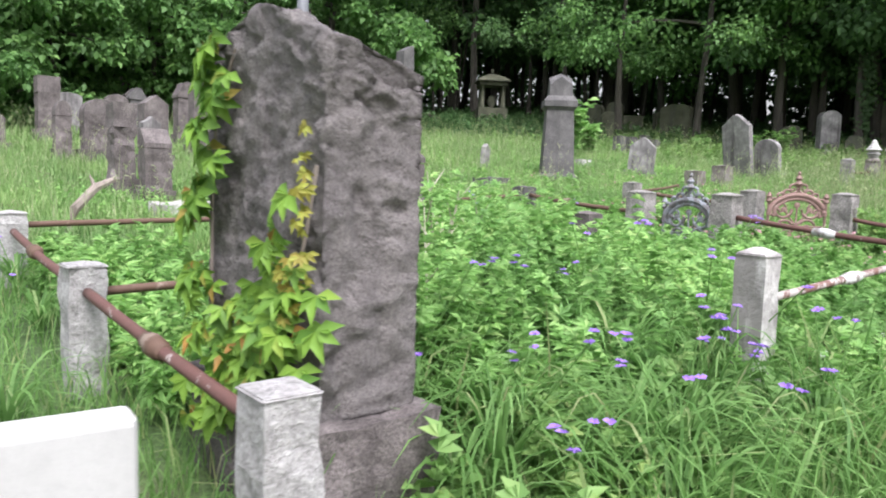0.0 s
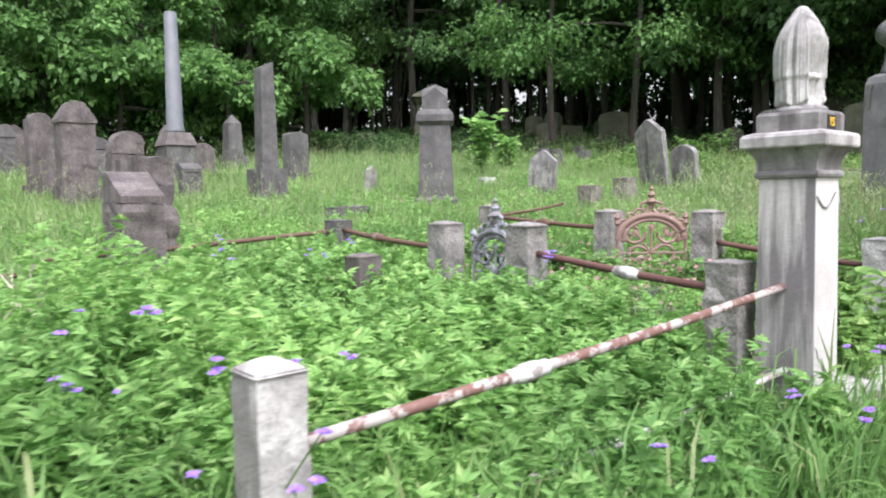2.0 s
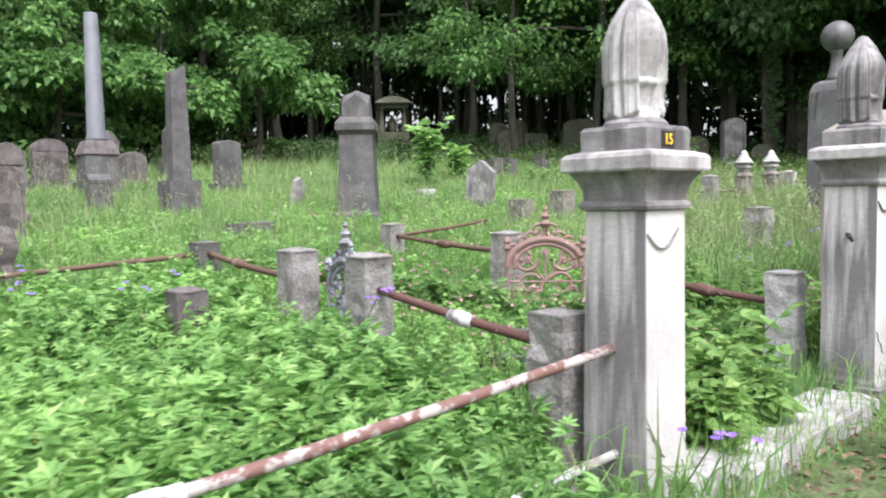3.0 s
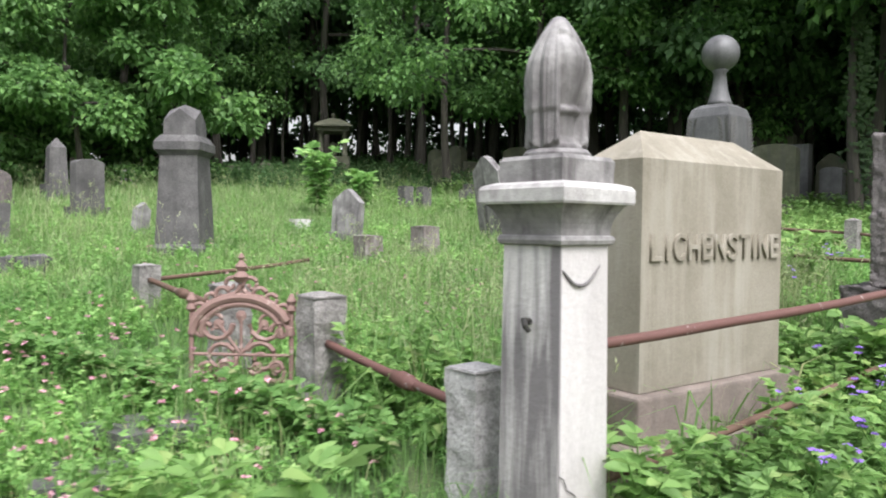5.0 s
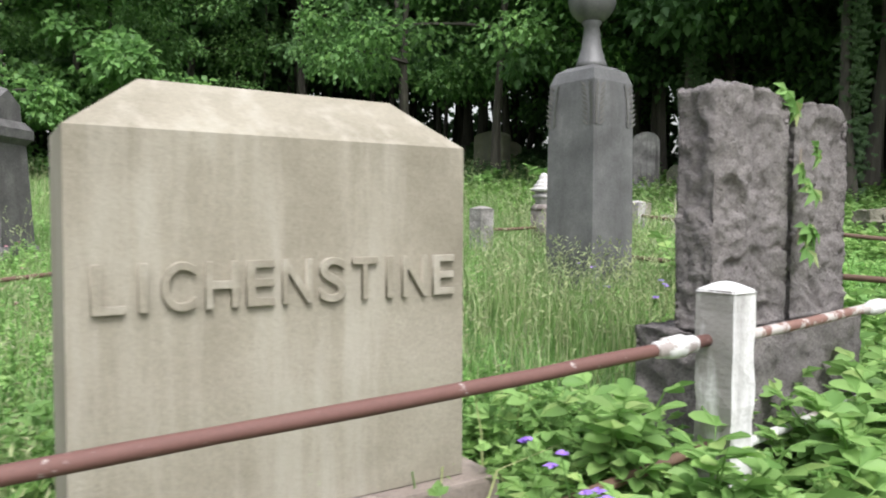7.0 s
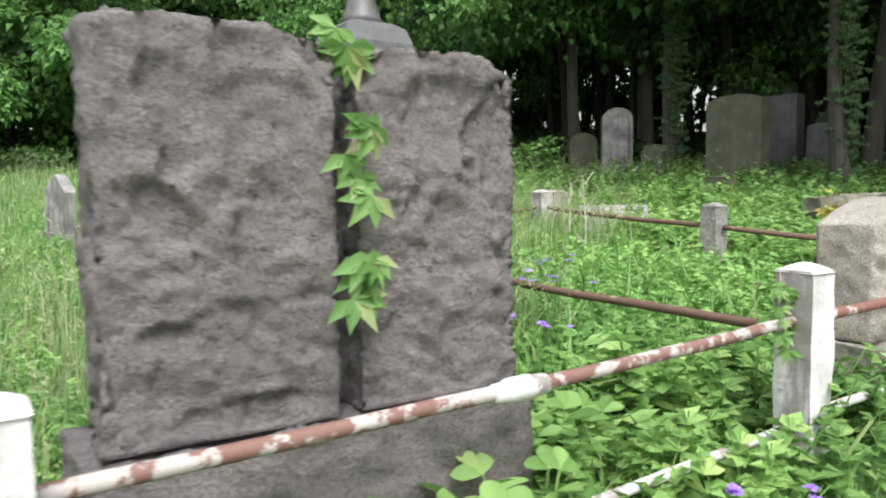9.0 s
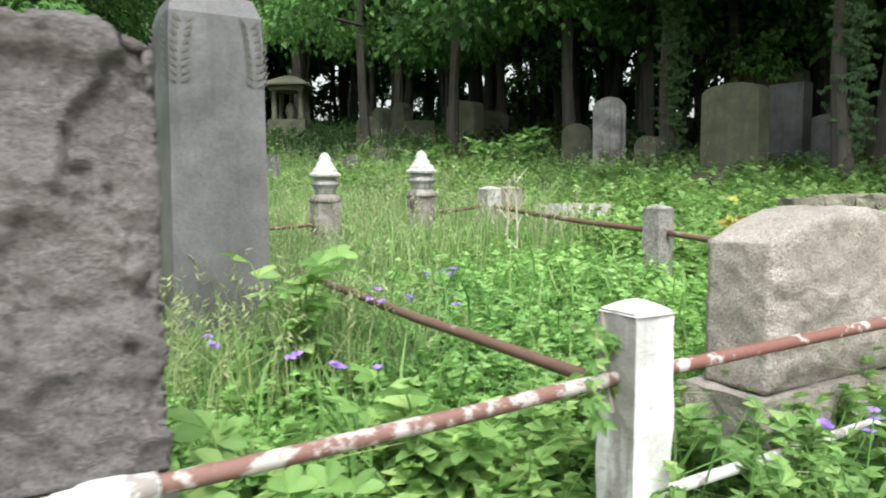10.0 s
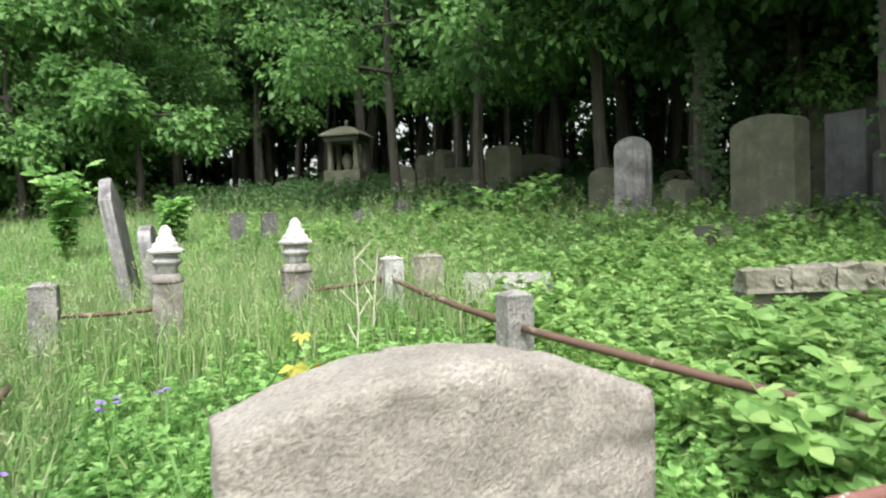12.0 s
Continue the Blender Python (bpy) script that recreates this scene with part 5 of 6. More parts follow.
EDGE = [(27.0, -8.0), (26.5, -3.5), (25.8, 1.0), (24.8, 4.6), (24.4, 7.4), (23.6, 9.2), (22.6, 12.2), (22.4, 15.6), (21.6, 18.8), (19.4, 21.6), (17.0, 23.6), (14.2, 24.6), (11.2, 25.4), (8.2, 25.6), (5.0, 26.0), (1.6, 26.4), (-2.0, 26.8)]


def build_wood():
    rng = np.random.default_rng(5)
    for k, (x, y) in enumerate(EDGE):
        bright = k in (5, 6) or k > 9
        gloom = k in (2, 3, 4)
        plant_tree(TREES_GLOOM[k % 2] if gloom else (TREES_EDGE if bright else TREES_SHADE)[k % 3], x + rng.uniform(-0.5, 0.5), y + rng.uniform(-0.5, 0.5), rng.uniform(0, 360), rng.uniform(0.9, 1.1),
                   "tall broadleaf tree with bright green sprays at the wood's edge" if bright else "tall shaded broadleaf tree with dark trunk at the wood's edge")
    for row in range(2):
        for k in range(len(EDGE) * 2 - 1):
            f = k / 2
            i = min(int(f), len(EDGE) - 2)
            t = f - i
            x = EDGE[i][0] * (1 - t) + EDGE[i + 1][0] * t
            y = EDGE[i][1] * (1 - t) + EDGE[i + 1][1] * t
            d = Vector((x - 4, y + 2, 0)).normalized() * (2.4 + row * 3.8)
            plant_tree(TREES_DEEP[(k + row) % 3], x + d.x + rng.uniform(-0.8, 0.8), y + d.y + rng.uniform(-0.8, 0.8), rng.uniform(0, 360), rng.uniform(0.85, 1.15), "slender dark-trunked tree deep in the wood")
    # dense dark brush at the wood's far side, with gaps
    for k in range(len(EDGE) * 2 - 1):
        f = k / 2
        i = min(int(f), len(EDGE) - 2)
        t = f - i
        x = EDGE[i][0] * (1 - t) + EDGE[i + 1][0] * t
        y = EDGE[i][1] * (1 - t) + EDGE[i + 1][1] * t
        d = Vector((x - 4, y + 2, 0)).normalized()
        for off in (9.5, 12.0):
            thin = 8 < k < 26
            if thin and off > 11:
                continue
            plant_tree((TREES_VEIL if thin else TREES_DARK)[k % 2], x + d.x * off + rng.uniform(-0.9, 0.9), y + d.y * off + rng.uniform(-0.9, 0.9), rng.uniform(0, 360), rng.uniform(0.8, 1.25), "dark brushy young tree behind the wood", "brush_tree", "brush behind the wood")
    # bare trunks between them
    for k in range(190):
        f = rng.uniform(0, len(EDGE) - 1.01)
        i = int(f)
        t = f - i
        x = EDGE[i][0] * (1 - t) + EDGE[i + 1][0] * t
        y = EDGE[i][1] * (1 - t) + EDGE[i + 1][1] * t
        d = Vector((x - 4, y + 2, 0)).normalized() * rng.uniform(0.5, 10)
        x, y = x + d.x, y + d.y
        r = rng.uniform(0.05, 0.14)
        ob = thing("slim_tree", pose(x, y, gz(x, y) - 0.1, rng.uniform(-4, 4), rng.uniform(-4, 4), 0), "thin bare dark tree trunk inside the wood", "tree", "bare trunks in the wood")
        part("trunk", tube([(0.1 * math.sin(j + k), 0.1 * math.cos(j * 1.3 + k), j * 1.3) for j in range(7)], [r * (1 - 0.1 * j) for j in range(7)], 7, 0.2), M_BARK, ob)


build_wood()
# trees that stand forward of the wood
TREES_FRONT = [tree_meshes(91 + k, 11.0, 3.0, 3.2, 12000, 0.15, M_TREE, 0.11) for k in range(2)]
for x, y, k, s, turn in ((19.2, 11.4, 0, 0.95, 40), (21.9, 9.2, 1, 0.95, 200), (18.2, 13.4, 0, 0.9, 310)):
    plant_tree(TREES_FRONT[k], x, y, turn, s, "broadleaf tree whose bright boughs hang over the graves", "tree", "")
# further trees added to keep the last row of graves in shade
for k, (x, y, turn) in enumerate(((21.9, 5.0, 30), (23.0, 8.4, 80), (24.2, 2.2, 270), (23.4, 4.0, 190), (20.6, 9.8, 310), (24.6, 6.2, 50))):
    plant_tree(TREES_GLOOM[k % 2], x, y, turn, 0.95, "dark tree that shades the last row of graves", "tree", "")
# high crowns added to shade the graves; only two of the trunks carry ivy
TREES_HIGH = [tree_meshes(81 + k, 11.0, 5.0, 3.6, 10000, 0.165, M_TREE, 0.11) for k in range(2)]
for k, (x, y, turn) in enumerate(((20.95, 7.85, 30), (20.75, 4.9, 140), (21.4, 3.6, 260), (20.6, 1.8, 60), (22.3, 9.6, 10))):
    plant_tree(TREES_HIGH[k % 2], x, y, turn, 1.0, "tree with a high canopy added to shade the graves", "tree", "")
plant_tree(TREES_LOW[0], 13.3, 18.6, 40, 1.3, "pale young broadleaf tree in the far meadow", "young_tree", "young trees")
plant_tree(TREES_EDGE[1], 12.9, 20.6, 120, 0.9, "broadleaf tree with bright leaves at the meadow's far side", "tree", "")
for x, y, s, turn in ((4.6, 19.2, 1.1, 33), (6.8, 19.6, 1.2, 84), (8.6, 19.4, 1.1, 141), (2.4, 18.4, 1.2, 255), (0.9, 16.8, 1.1, 12), (10.9, 18.4, 1.1, 10), (6.4, 22.6, 1.25, 60), (3.4, 20.6, 1.2, 130), (0.6, 19.0, 1.2, 220), (9.0, 22.0, 1.1, 300), (-2.0, 20.0, 1.2, 20)):
    plant_tree(TREES_LOW[int(turn) % 2], x, y, turn, s, "bushy young tree with pale green leaves down to the grass", "young_tree", "young trees")


# ---- meadow, weeds and flowers ----
def build_meadow():
    rng = RNG
    near = np.concatenate([scatter(60000, 0.5, 17.5, 1.2, 6.5, 0.2), scatter(5000, 1.9, 3.6, 0.9, 1.9)])
    verge = np.concatenate([scatter(6000, 3.5, 6.3, 0.75, 1.7), scatter(500, 6.5, 8.1, 1.62, 1.9), scatter(6000, 8.2, 17, 0.85, 1.5)])
    mid = scatter(150000, -3, 20, 5.5, 14)
    mid = np.concatenate([mid, scatter(6000, 12.9, 16.0, 3.8, 6.4)])
    far = scatter(50000, -6, 24, 13, 25)
    side = scatter(5000, -6, 1, 1.2, 6)
    path = scatter(16000, -3, 19, -1.4, 1.25)
    for nm, P, h0, h1, w, mat, label in (("verge_grass", verge, 0.08, 0.26, 0.004, M_GRASS, "short green grass along the fence foot"), ("weedy_grass", near, 0.12, 0.36, 0.003, M_GRASS, "tangled green grass between the plants"), ("meadow_grass", mid, 0.08, 0.3, 0.004, M_MEADOW, "tall pale green meadow grass among the graves"),
                                         ("far_meadow_grass", far, 0.1, 0.34, 0.009, M_MEADOW, "tall pale meadow grass before the wood"), ("side_grass", side, 0.15, 0.4, 0.006, M_GRASS, "green grass in the first plot"), ("path_grass", path, 0.03, 0.14, 0.004, M_GRASS, "short grass along the path")):
        n = len(P)
        lean = rng.normal(0, 0.6, (n, 3))
        lean[:, 2] = 0
        if nm == "path_grass":
            keep = (P[:, 1] > 0.35 + 0.2 * np.sin(P[:, 0] * 1.9)) | (rng.uniform(0, 1, n) < 0.25)
            keep &= ~((P[:, 0] > 6.3) & (P[:, 0] < 8.3) & (P[:, 1] > 0.9) & (rng.uniform(0, 1, n) < 0.93))
            P, lean = P[keep], lean[keep]
            n = len(P)
            P[:, 2] += 0.02
        stuff(nm, blade_arrays(P, lean, rng.uniform(h0, h1, n), rng.uniform(0.6, 1.4, n) * w), mat, label, "grass")
    # long arching grass by the fence
    P = np.concatenate([scatter(1500, 1.9, 4.4, 1.0, 2.9, 0.5), scatter(700, 3.4, 6.2, 0.95, 1.6, 0.5), scatter(900, 8.4, 11.0, 1.5, 3.4, 0.5), scatter(700, 12.4, 15.5, 1.0, 3.4, 0.5)])
    n = len(P)
    lean = rng.normal(0, 0.75, (n, 3))
    lean[:, 2] = 0
    stuff("long_grass", blade_arrays(P, lean, rng.uniform(0.35, 0.68, n), rng.uniform(0.6, 1.4, n) * 0.006), M_GRASS, "long arching green grass among the weeds", "grass")
    P = np.concatenate([scatter(2600, 11.9, 13.6, 2.5, 3.9, 0.3), scatter(3000, 12.4, 16.4, 4.2, 6.2, 0.4), scatter(1500, 12.7, 15.3, 4.3, 5.0, 0.2)])
    n = len(P)
    lean = rng.normal(0, 0.35, (n, 3))
    lean[:, 2] = 0
    stuff("plot_grass", blade_arrays(P, lean, rng.uniform(0.3, 0.62, n), rng.uniform(0.6, 1.4, n) * 0.005), M_MEADOW, "tall pale grass round the stones of the last plot", "grass")
    # seed heads over the meadow
    P = scatter(5500, -2, 20, 5.5, 17, 0.5)
    P = np.concatenate([P, scatter(1500, 8.6, 12.5, 1.9, 5.0), scatter(900, 13, 16, 3.8, 6.5), scatter(700, 11.9, 13.6, 2.4, 3.7)])
    n = len(P)
    h = rng.uniform(0.4, 0.75, n)
    lean = rng.normal(0, 0.25, (n, 3))
    lean[:, 2] = 0
    stems = blade_arrays(P, lean, h, np.full(n, 0.0022))
    tips = stems[0].reshape(-1, 5, 3)[:, 4]
    heads = [leaf_arrays(tips - np.array([0, 0, 0.02 * k]), rand_dirs(n, 0.8), rand_dirs(n, 0.2), rng.uniform(0.025, 0.055, n), np.full(n, 0.009)) for k in range(3)]
    stuff("seed_grass", joined([stems] + heads), M_SEED, "straw-coloured seed heads of tall grass", "grass")


def weed_arrays(P, h0, h1, per, leaf, lobes, width=0.42, top_dense=True, spread=1.0):
    """Upright leafy weeds: whorls of lobed leaves up a stem."""
    rng = RNG
    n = len(P)
    H = rng.uniform(h0, h1, n)
    lean = rng.normal(0, 0.12, (n, 2))
    Q, D, L = [], [], []
    for k in range(per):
        f = (k + 0.6) / per
        a = k * 2.4 + rng.uniform(0, 6.28, n)
        z = H * (0.25 + 0.75 * f)
        q = P + np.stack([lean[:, 0] * z, lean[:, 1] * z, z], 1)
        up = 0.1 + 0.9 * f ** 2
        D.append(np.stack([np.cos(a), np.sin(a), np.full(n, up)], 1))
        Q.append(q)
        L.append(leaf * (1.15 - 0.55 * f) * rng.uniform(0.7, 1.3, n) * spread)
    Q, D, L = np.concatenate(Q), np.concatenate(D), np.concatenate(L)
    N = np.tile(np.array([[0, 0, 1.0]]), (len(Q), 1)) + rng.normal(0, 0.25, (len(Q), 3)) - D * 0.2
    out = leaf_arrays(Q, D, N, L, L * width, lobes, 0.28)
    stems = blade_arrays(P, np.concatenate([lean, np.zeros((n, 1))], 1), H * 1.02, np.full(n, 0.003))
    return joined([out, stems])


def build_weeds():
    five = (0.0, 38.0, -38.0, 75.0, -75.0)
    three = (0.0, 45.0, -45.0)
    mug = np.concatenate([scatter(1050, 2.9, 6.0, 2.0, 3.2, 0.35), scatter(130, 2.2, 3.0, 2.0, 3.2)])
    stuff("mugwort", weed_arrays(mug, 0.22, 0.52, 11, 0.11, five, 0.3), M_WEED, "dense bright green mugwort filling the plot", "weeds")
    tall = scatter(330, 2.05, 4.0, 2.3, 4.2, 0.4)
    stuff("tall_mugwort", weed_arrays(tall, 0.45, 0.9, 16, 0.095, five, 0.3), M_WEED, "taller airy mugwort stems beside the rough stone", "weeds")
    mug = np.concatenate([scatter(1500, 2.3, 6.1, 3.0, 4.8, 0.3), scatter(420, 3.7, 6.1, 1.85, 2.3), scatter(500, 3.5, 6.2, 4.6, 5.8, 0.5), scatter(350, 1.4, 2.3, 3.0, 5.5, 0.5)])
    stuff("mugwort_patch", weed_arrays(mug, 0.12, 0.36, 8, 0.105, five, 0.3), M_WEED, "lower bright green mugwort towards the iron gates", "weeds")
    side = scatter(260, 3.35, 5.8, 1.2, 1.85, 0.35)
    stuff("fence_mugwort", weed_arrays(side, 0.18, 0.46, 10, 0.1, five, 0.3), M_WEED, "bright green mugwort crowding the fence rails", "weeds")
    low = np.concatenate([scatter(260, 6.6, 8.0, 1.9, 3.6, 0.8), scatter(560, 6.6, 8.0, 3.4, 6.5, 0.4), scatter(1800, 8.3, 11.2, 1.9, 4.8, 0.4), scatter(3200, 6.0, 13, 5.0, 9.5, 0.7), scatter(900, 2.0, 6.5, 6.2, 9.0, 0.6), scatter(1500, 4.0, 18, 9.0, 14.0, 0.8)])
    stuff("low_weeds", weed_arrays(low, 0.06, 0.24, 7, 0.065, three, 0.5), M_WEED, "low leafy weeds on the aisle and meadow", "weeds")
    plot = np.concatenate([scatter(2000, 12.3, 15.6, 1.5, 4.0, 0.35), scatter(500, 12.3, 15.6, 4.0, 5.0, 0.5), scatter(500, 15.2, 16.6, 1.2, 3.2)])
    stuff("plot_weeds", weed_arrays(plot, 0.1, 0.34, 7, 0.085, three, 0.45), M_WEED, "dense leafy weeds filling the last plot", "weeds")
    east = np.concatenate([scatter(1500, 15.9, 17.6, 0.6, 2.8), scatter(900, 15.9, 18.2, 2.8, 4.6), scatter(260, 16.9, 18.3, 2.4, 2.95), scatter(1400, 18.0, 23, 0.0, 6.0), scatter(1200, 16.0, 21.5, 5.0, 10.0, 0.4), scatter(500, 14.5, 21.5, 9.5, 15.0, 0.5)])
    stuff("eastern_weeds", weed_arrays(east, 0.15, 0.42, 8, 0.11, three, 0.5), M_BROAD, "rank broadleaf weeds before the shaded graves", "weeds")
    front = np.concatenate([scatter(420, 8.3, 16.3, 0.85, 1.35, 0.3), scatter(160, 10.0, 10.9, 1.2, 1.9), scatter(120, 6.7, 7.3, 1.5, 2.2), scatter(220, 8.35, 9.1, 1.75, 3.2, 0.3), scatter(60, 1.6, 3.3, 1.25, 1.9), scatter(150, 12.2, 14.0, 1.2, 1.8)])
    stuff("fence_weeds", weed_arrays(front, 0.15, 0.45, 7, 0.11, three, 0.55), M_BROAD, "leafy weeds growing through the fence", "weeds")
    wood = scatter(2600, 14, 25, 8, 24, 0.3)
    wood = wood[(wood[:, 0] * 0.75 + wood[:, 1] * 0.66) > 21.5]
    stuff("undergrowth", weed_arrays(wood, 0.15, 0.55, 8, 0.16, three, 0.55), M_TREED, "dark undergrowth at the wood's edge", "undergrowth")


def broad_plant(x, y, h, n, leaf, label, mat=M_BROAD, name="broadleaf_plant", reach=(0.15, 0.55)):
    g = gz(x, y)
    ob = thing(name, pose(x, y, g), label, "plant", "large-leaved plants by the fence")
    rng = RNG
    Q, D, L = [], [], []
    for s in range(max(3, n // 9)):
        a = rng.uniform(0, 6.28)
        r = h * rng.uniform(*reach)
        tip = np.array([math.cos(a) * r, math.sin(a) * r, h * rng.uniform(0.7, 1.0)])
        pts = [tip * f * np.array([f, f, 1]) for f in (0.0, 0.35, 0.7, 1.0)]
        part("stalk", tube([tuple(p) for p in pts], [0.008, 0.007, 0.005, 0.003], 5), M_BROAD, ob)
        for k in range(9):
            f = 0.3 + 0.7 * k / 8
            Q.append(tip * f * np.array([f, f, 1]))
            b = k * 2.4 + a
            D.append((math.cos(b), math.sin(b), 0.25 + 0.5 * (k > 6)))
            L.append(leaf * rng.uniform(0.7, 1.2))
    Q, D, L = np.array(Q), np.array(D), np.array(L)
    N = np.tile(np.array([[0, 0, 1.0]]), (len(Q), 1)) + rng.normal(0, 0.2, (len(Q), 3))
    v, f = leaf_arrays(Q, D, N, L, L * 0.5, (0.0, 50.0, -50.0), 0.3, 0.25, 0.8, True)
    part("foliage", mesh_from("foliage", v, f, mat), mat, ob)
    return ob


def spiderwort(x, y, h, flowers, seed):
    rng = np.random.default_rng(seed)
    ob = thing("spiderwort", pose(x, y, gz(x, y)), "spiderwort clump with arching leaves and purple flowers", "flower", "purple spiderworts")
    n = 34
    a = rng.uniform(0, 6.28, n)
    V, F = [], []
    base = 0
    for k in range(n):
        d = np.array([math.cos(a[k]), math.sin(a[k]), 0])
        s = np.array([-d[1], d[0], 0]) * rng.uniform(0.005, 0.01)
        hh, rr = h * rng.uniform(0.5, 1.0), h * rng.uniform(0.3, 0.8)
        steps = 6
        for j in range(steps + 1):
            f = j / steps
            p = d * rr * f ** 1.5 + np.array([0, 0, hh * (1.25 * f - 0.75 * f ** 3)])
            w = (1 - f ** 2.5) * (0.7 + 0.6 * f) + 0.05
            V += [p - s * w, p + s * w]
        F += [(base + 2 * j, base + 2 * j + 1, base + 2 * j + 3, base + 2 * j + 2) for j in range(steps)]
        base += 2 * (steps + 1)
    part("leaves", mesh_from("leaves", V, F, M_GRASS), M_GRASS, ob)
    for k in range(flowers):
        b = rng.uniform(0, 6.28)
        r = h * rng.uniform(0.1, 0.5)
        tip = Vector((math.cos(b) * r, math.sin(b) * r, h * rng.uniform(0.75, 1.05)))
        st = part("stem", tube([(0, 0, 0), (tip.x * 0.4, tip.y * 0.4, tip.z * 0.6), tuple(tip)], [0.004, 0.003, 0.0025], 4), M_GRASS, ob)
        c = rng.uniform(0, 6.28)
        tilt = rng.normal(0, 0.5, 2)
        up = np.array([tilt[0] - 0.3, tilt[1] - 0.5, 1.0])
        for m in range(int(rng.integers(1, 4))):
            c2 = np.array(tuple(tip)) + (rng.normal(0, 0.022, 3) if m else 0)
            t = c + m + np.arange(5) * 1.257
            DD = np.stack([np.cos(t), np.sin(t), 0.1 + 0.5 * rng.uniform(0, 1, 5)], 1)
            v, f = leaf_arrays(np.tile(c2, (5, 1)), DD, np.tile(up, (5, 1)), rng.uniform(0.017, 0.026, 5), rng.uniform(0.015, 0.022, 5), (0.0,), 0.15)
            part("flower", mesh_from("flower", v, f, M_PURPLE), M_PURPLE, ob, "small purple flower")
    return ob


build_meadow()
build_weeds()
for k in range(44):
    spiderwort(RNG.uniform(1.95, 3.75), RNG.uniform(1.2, 2.75), RNG.uniform(0.5, 0.82), int(RNG.integers(0, 3)), 100 + k)
for k in range(7):
    spiderwort(RNG.uniform(0.3, 1.6), RNG.uniform(2.8, 5.6), RNG.uniform(0.35, 0.5), int(RNG.integers(1, 3)), 150 + k)
for k, (x, y) in enumerate(((4.6, 1.25), (5.3, 1.15), (6.1, 1.2), (7.4, 1.05), (8.9, 0.95), (9.25, 1.0), (9.7, 0.9), (10.3, 0.95), (12.0, 0.85), (12.5, 0.85), (13.4, 2.4), (14.0, 0.85), (14.9, 0.8), (12.4, 2.6), (12.9, 1.9), (12.6, 3.2), (13.8, 3.0), (5.4, 4.6), (4.9, 5.0), (6.0, 3.2), (10.2, 2.6), (9.3, 2.8), (9.75, 1.22), (10.0, 1.18), (10.25, 1.2), (9.5, 1.25), (10.15, 1.05))):
    spiderwort(x, y, RNG.uniform(0.35, 0.55), int(RNG.integers(2, 4)), 200 + k)
for x, y, h, n, leaf in ((11.35, 0.9, 0.55, 60, 0.15), (11.95, 0.95, 0.62, 80, 0.14), (10.5, 1.3, 0.6, 90, 0.135), (10.42, 0.78, 0.42, 60, 0.13), (10.6, 1.0, 0.55, 75, 0.135), (10.95, 0.85, 0.42, 50, 0.13), (7.1, 1.75, 0.6, 60, 0.14), (12.4, 1.35, 0.5, 45, 0.14), (13.0, 1.6, 0.55, 45, 0.14), (8.45, 1.3, 0.45, 40, 0.12), (16.0, 1.6, 0.6, 60, 0.15), (16.6, 2.4, 0.6, 70, 0.15), (17.2, 1.4, 0.6, 60, 0.15)):
    broad_plant(x, y, h, int(n * 1.4), leaf * 0.82, "leafy plant with large lobed green leaves")
for x, y, h, n in ((12.92, 2.6, 0.72, 54), (12.45, 1.75, 0.45, 54)):
    broad_plant(x, y, h, n, 0.12, "yellow-green sapling with large lobed leaves", M_BROAD, "sapling", (0.1, 0.35))
for x, y, h in ((12.75, 10.6, 1.35), (14.1, 11.2, 0.8)):
    broad_plant(x, y, h, 150, 0.2, "light green sapling in the meadow grass", M_WEED, "sapling", (0.08, 0.32))


# creepers on the tall rough stones
def creeper(name, centre_pts, n, leaf, spread, normal, label, mat=M_VINE):
    """Five-fingered creeper leaves along a stem that clings to a stone."""
    rng = RNG
    ob = thing(name, pose(0, 0, 0), label, "creeper")
    pts = [Vector(p) for p in centre_pts]
    part("vine_stem", tube(pts, 0.006, 5, 0.3), M_DEAD, ob)
    f = rng.uniform(0, len(pts) - 1.001, n)
    i = f.astype(int)
    A = np.array([tuple(p) for p in pts])
    P = A[i] + (A[i + 1] - A[i]) * (f - i)[:, None] + rng.normal(0, 1, (n, 3)) * np.array(spread)
    nn = np.tile(np.array(normal, float), (n, 1))
    P += nn * rng.uniform(0.02, 0.07, n)[:, None]
    D = np.stack([rng.normal(0, 0.5, n), rng.normal(0, 0.5, n), -np.ones(n)], 1) * 0.8 + nn * 0.4
    N = nn + np.array([0, 0, 0.6]) + rng.normal(0, 0.25, (n, 3))
    L = rng.uniform(0.7, 1.25, n) * leaf
    v, fc = leaf_arrays(P, D, N, L, L * 0.42, (0.0, 45.0, -45.0, 85.0, -85.0), 0.2, 0.2, 0.85)
    part("creeper_leaves", mesh_from("creeper_leaves", v, fc, mat), mat, ob)
    return ob


creeper("creeper", [(1.463, 2.623, 0.771), (1.458, 2.606, 1.172), (1.458, 2.570, 1.483), (1.476, 2.463, 1.670)], 40, 0.095, (0.01, 0.04, 0.1), (-1, -0.1, 0), "creeper with five-fingered leaves climbing the rough stone")
creeper("creeper", [(1.458, 2.517, 0.566), (1.449, 2.294, 0.691), (1.449, 2.143, 0.816), (1.458, 2.000, 1.038)], 130, 0.08, (0.015, 0.1, 0.09), (-0.9, -0.4, 0), "creeper spreading over the foot of the rough stone")
creeper("creeper", [(1.458, 2.036, 0.905), (1.467, 1.983, 1.127), (1.476, 1.947, 1.305)], 26, 0.035, (0.008, 0.02, 0.06), (-0.9, -0.4, 0), "reddish young creeper shoots on the rough stone", M_RUSTLEAF)
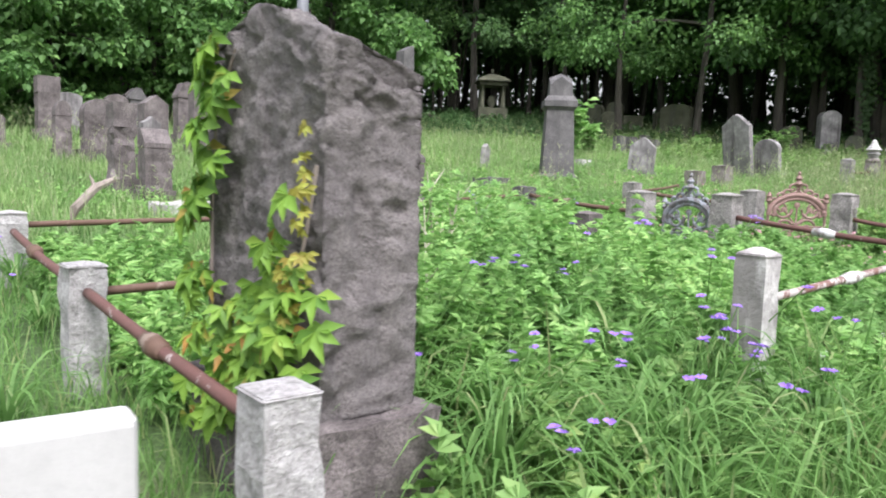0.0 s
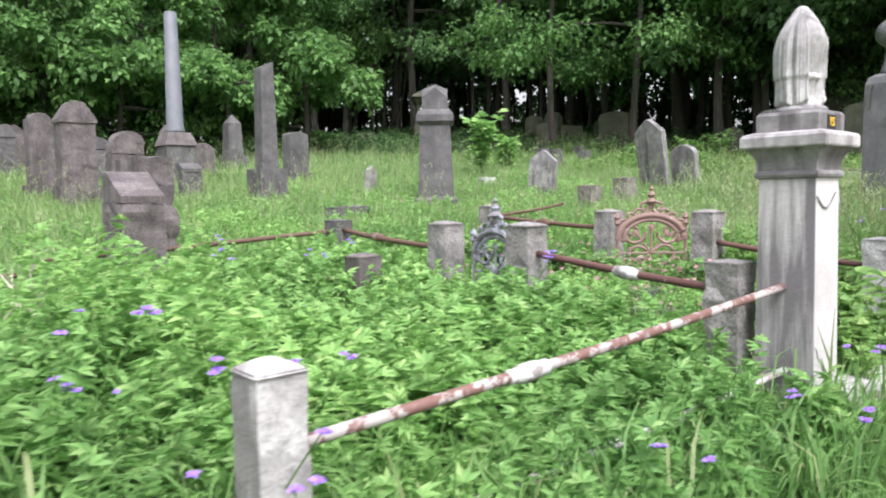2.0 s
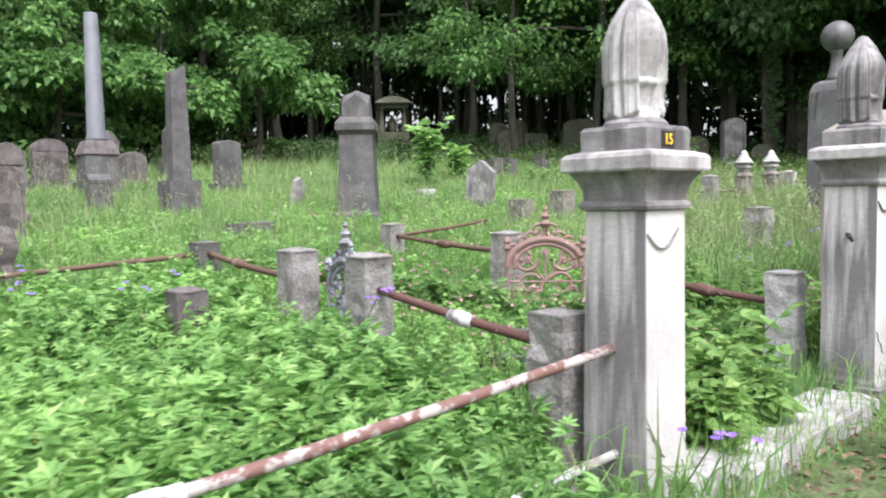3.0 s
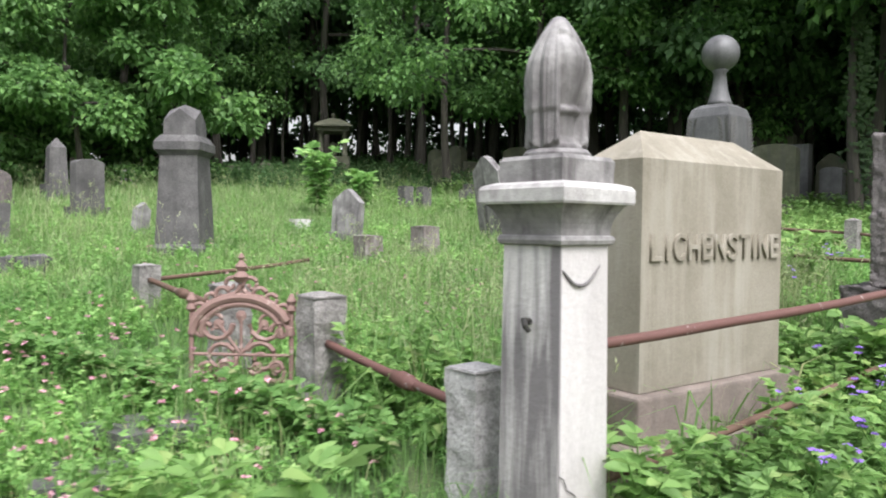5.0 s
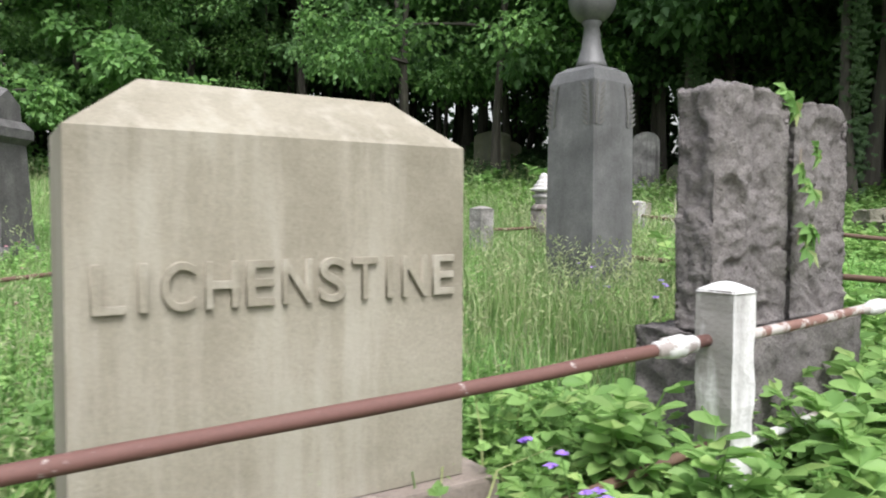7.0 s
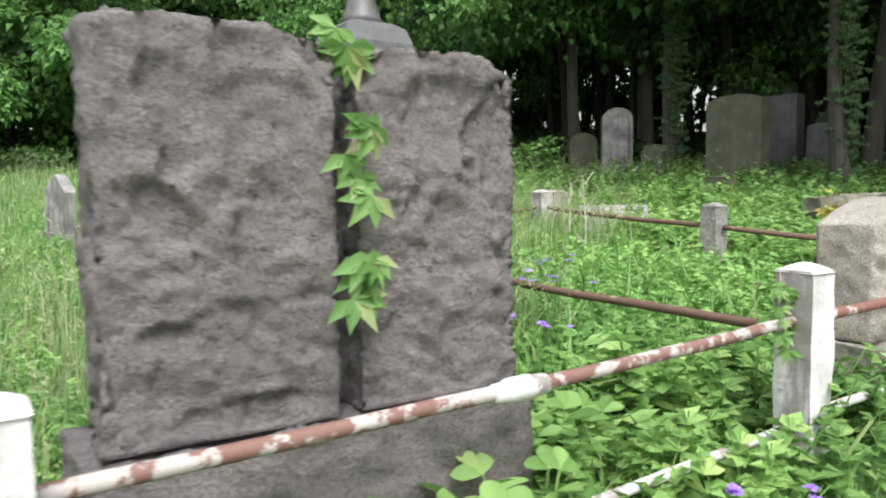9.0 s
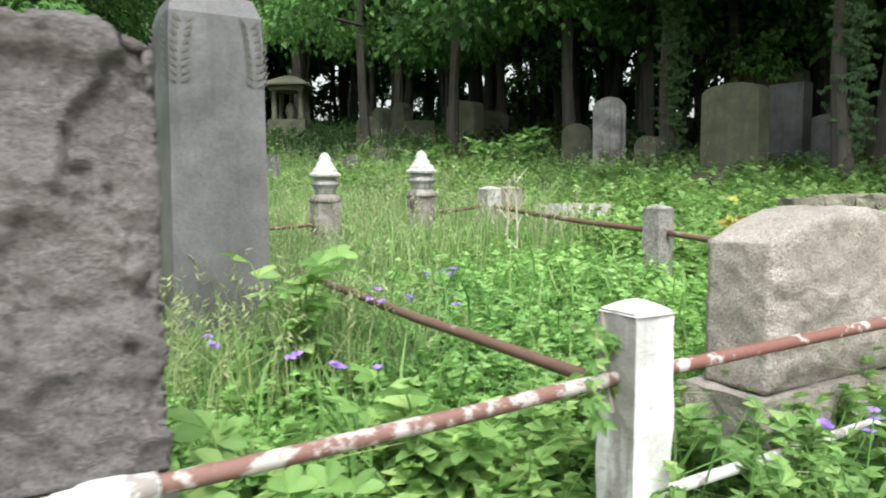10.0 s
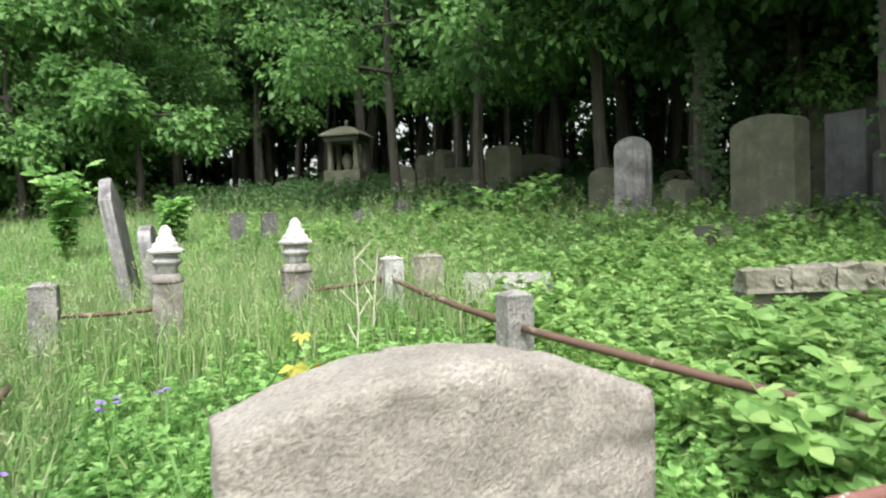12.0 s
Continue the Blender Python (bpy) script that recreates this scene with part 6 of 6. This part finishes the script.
for z, n in ((1.64, 6), (1.86, 2), (1.97, 3), (2.22, 6)):
    creeper("creeper", [(11.655, 1.27 + 0.1 * (z > 2.1), z - 0.03), (11.66, 1.27 + 0.1 * (z > 2.1), z + 0.04)], n, 0.085, (0.02, 0.008, 0.02), (0, -1, 0), "creeper sprig in the gap between two stones", M_GRASS)
creeper("creeper", [(14.3, 1.52, 1.6), (14.32, 1.54, 1.7), (14.34, 1.56, 1.78)], 16, 0.045, (0.05, 0.02, 0.03), (0, 0, 1), "yellow creeper behind the arched gravestone", M_RUSTLEAF)


creeper("creeper", [(13.26, 1.1, 1.3), (13.25, 1.13, 1.42), (13.27, 1.15, 1.56)], 18, 0.05, (0.02, 0.03, 0.03), (-0.8, -0.5, 0), "creeper clinging to the whitewashed fence post", M_GRASS)


def clover_heads():
    P = np.concatenate([scatter(150, 6.7, 8.0, 2.0, 5.5), scatter(90, 8.4, 11, 2, 8)])
    n = len(P)
    Q = P + np.stack([np.zeros(n), np.zeros(n), RNG.uniform(0.12, 0.3, n)], 1)
    heads = [leaf_arrays(Q, rand_dirs(n, 0.4), rand_dirs(n, 1.0), np.full(n, 0.022), np.full(n, 0.016)) for j in range(6)]
    stuff("clover_flowers", joined(heads), M_PINK, "small pink clover flowers over the aisle", "flowers")


clover_heads()


def leaf_litter():
    P = np.concatenate([scatter(1500, 3.0, 18.0, -1.2, 1.0), scatter(900, 6.2, 8.6, 0.5, 1.4), scatter(250, 6.7, 7.9, 2.4, 3.6)])
    P[:, 2] += 0.045
    n = len(P)
    L = RNG.uniform(0.025, 0.06, n)
    stuff("leaf_litter", leaf_arrays(P, rand_dirs(n, 0.0, 0.3), rand_dirs(n, 2.5, 0.6), L, L * 0.6), M_LITTER, "dry brown leaf litter on the trodden earth", "leaf litter")


leaf_litter()
br = thing("dead_branch", pose(1.9, 6.6, gz(1.9, 6.6), 0, 0, 0), "crooked dead branch standing in the grass", "branch")
part("limb", tube([(0, 0, 0), (0.08, 0.05, 0.25), (0.25, 0.1, 0.42), (0.42, 0.1, 0.5)], [0.05, 0.045, 0.035, 0.02], 7, 0.3), M_DEAD, br)
part("twig", tube([(0.25, 0.1, 0.42), (0.22, 0.15, 0.52)], [0.02, 0.006], 5, 0.3), M_DEAD, br)
for k, (x, y, h) in enumerate(((2.7, 3.0, 0.8), (15.2, 4.3, 0.75), (15.0, 3.9, 0.85))):
    st = thing("dry_stalk", pose(x, y, gz(x, y)), "pale dry weed stalk with bare side twigs", "dry weed", "dry stalks")
    part("stalk", tube([(0, 0, 0), (0.03, 0.01, h * 0.5), (0.02 + 0.05 * (k % 2), 0.04, h)], [0.008, 0.006, 0.003], 5), M_DRY, st)
    for j in range(8):
        z = h * (0.35 + 0.08 * j)
        a = j * 2.4 + k
        part("twig", tube([(0.025, 0.02, z), (0.025 + 0.09 * math.cos(a), 0.02 + 0.09 * math.sin(a), z + 0.1)], [0.005, 0.0025], 4), M_DRY, st)
# a bare bush of pale dead stems beside the sloping stone
bush = thing("dead_bush", pose(3.3, 3.6, gz(3.3, 3.6)), "leafless bush of pale dead branching stems", "dead bush")
for k in range(7):
    a, h = k * 0.95 + 0.3, 0.62 + 0.09 * (k % 4)
    r = 0.12 + 0.1 * (k % 3)
    part("stem", tube([(0, 0, 0), (0.4 * r * math.cos(a), 0.4 * r * math.sin(a), h * 0.5), (r * math.cos(a), r * math.sin(a), h)], [0.012, 0.009, 0.003], 6, 0.25), M_DRY, bush)
    for j in range(4):
        f = 0.45 + 0.14 * j
        c, b = r * f * 0.9, a + 2.1 * j + k
        part("twig", tube([(c * math.cos(a), c * math.sin(a), h * f), (c * math.cos(a) + 0.1 * math.cos(b), c * math.sin(a) + 0.1 * math.sin(b), h * f + 0.13)], [0.006, 0.002], 4, 0.2), M_DRY, bush)
# ivy on the trunks by the shaded graves
for x, y in ((20.95, 7.85), (20.75, 4.9)):
    creeper("ivy", [(x, y, gz(x, y) + 0.2), (x + 0.03, y, gz(x, y) + 1.4), (x, y + 0.03, gz(x, y) + 2.6), (x, y, gz(x, y) + 3.8)], 700, 0.075, (0.1, 0.1, 0.2), (-0.7, -0.7, 0), "dark ivy climbing a tree trunk", M_IVY)
for x, y, h in ((18.9, 8.9, 0.75), (18.6, 9.5, 0.6), (18.0, 10.6, 0.4), (18.8, 11.2, 0.4)):
    broad_plant(x, y, h, 120, 0.14, "low bright shrub before the last row of graves", M_WEED, "shrub")
for k in range(46):
    x, y = 6.75 + 1.35 * ((k * 0.618) % 1), 2.3 + 3.4 * ((k * 0.382) % 1)
    if not (7.0 < x < 7.75 and 2.6 < y < 3.5):
        broad_plant(x, y, 0.2 + 0.12 * ((k * 7) % 5) / 5, 36, 0.075, "low leafy weed in the grassed aisle", M_GRASS, "leafy_weed")
for x, y in ((7.5, 2.62), (7.62, 2.7)):
    broad_plant(x, y, 0.12, 18, 0.05, "pale broad-leaved plant beside the aisle", M_SEED, "pale_plant")
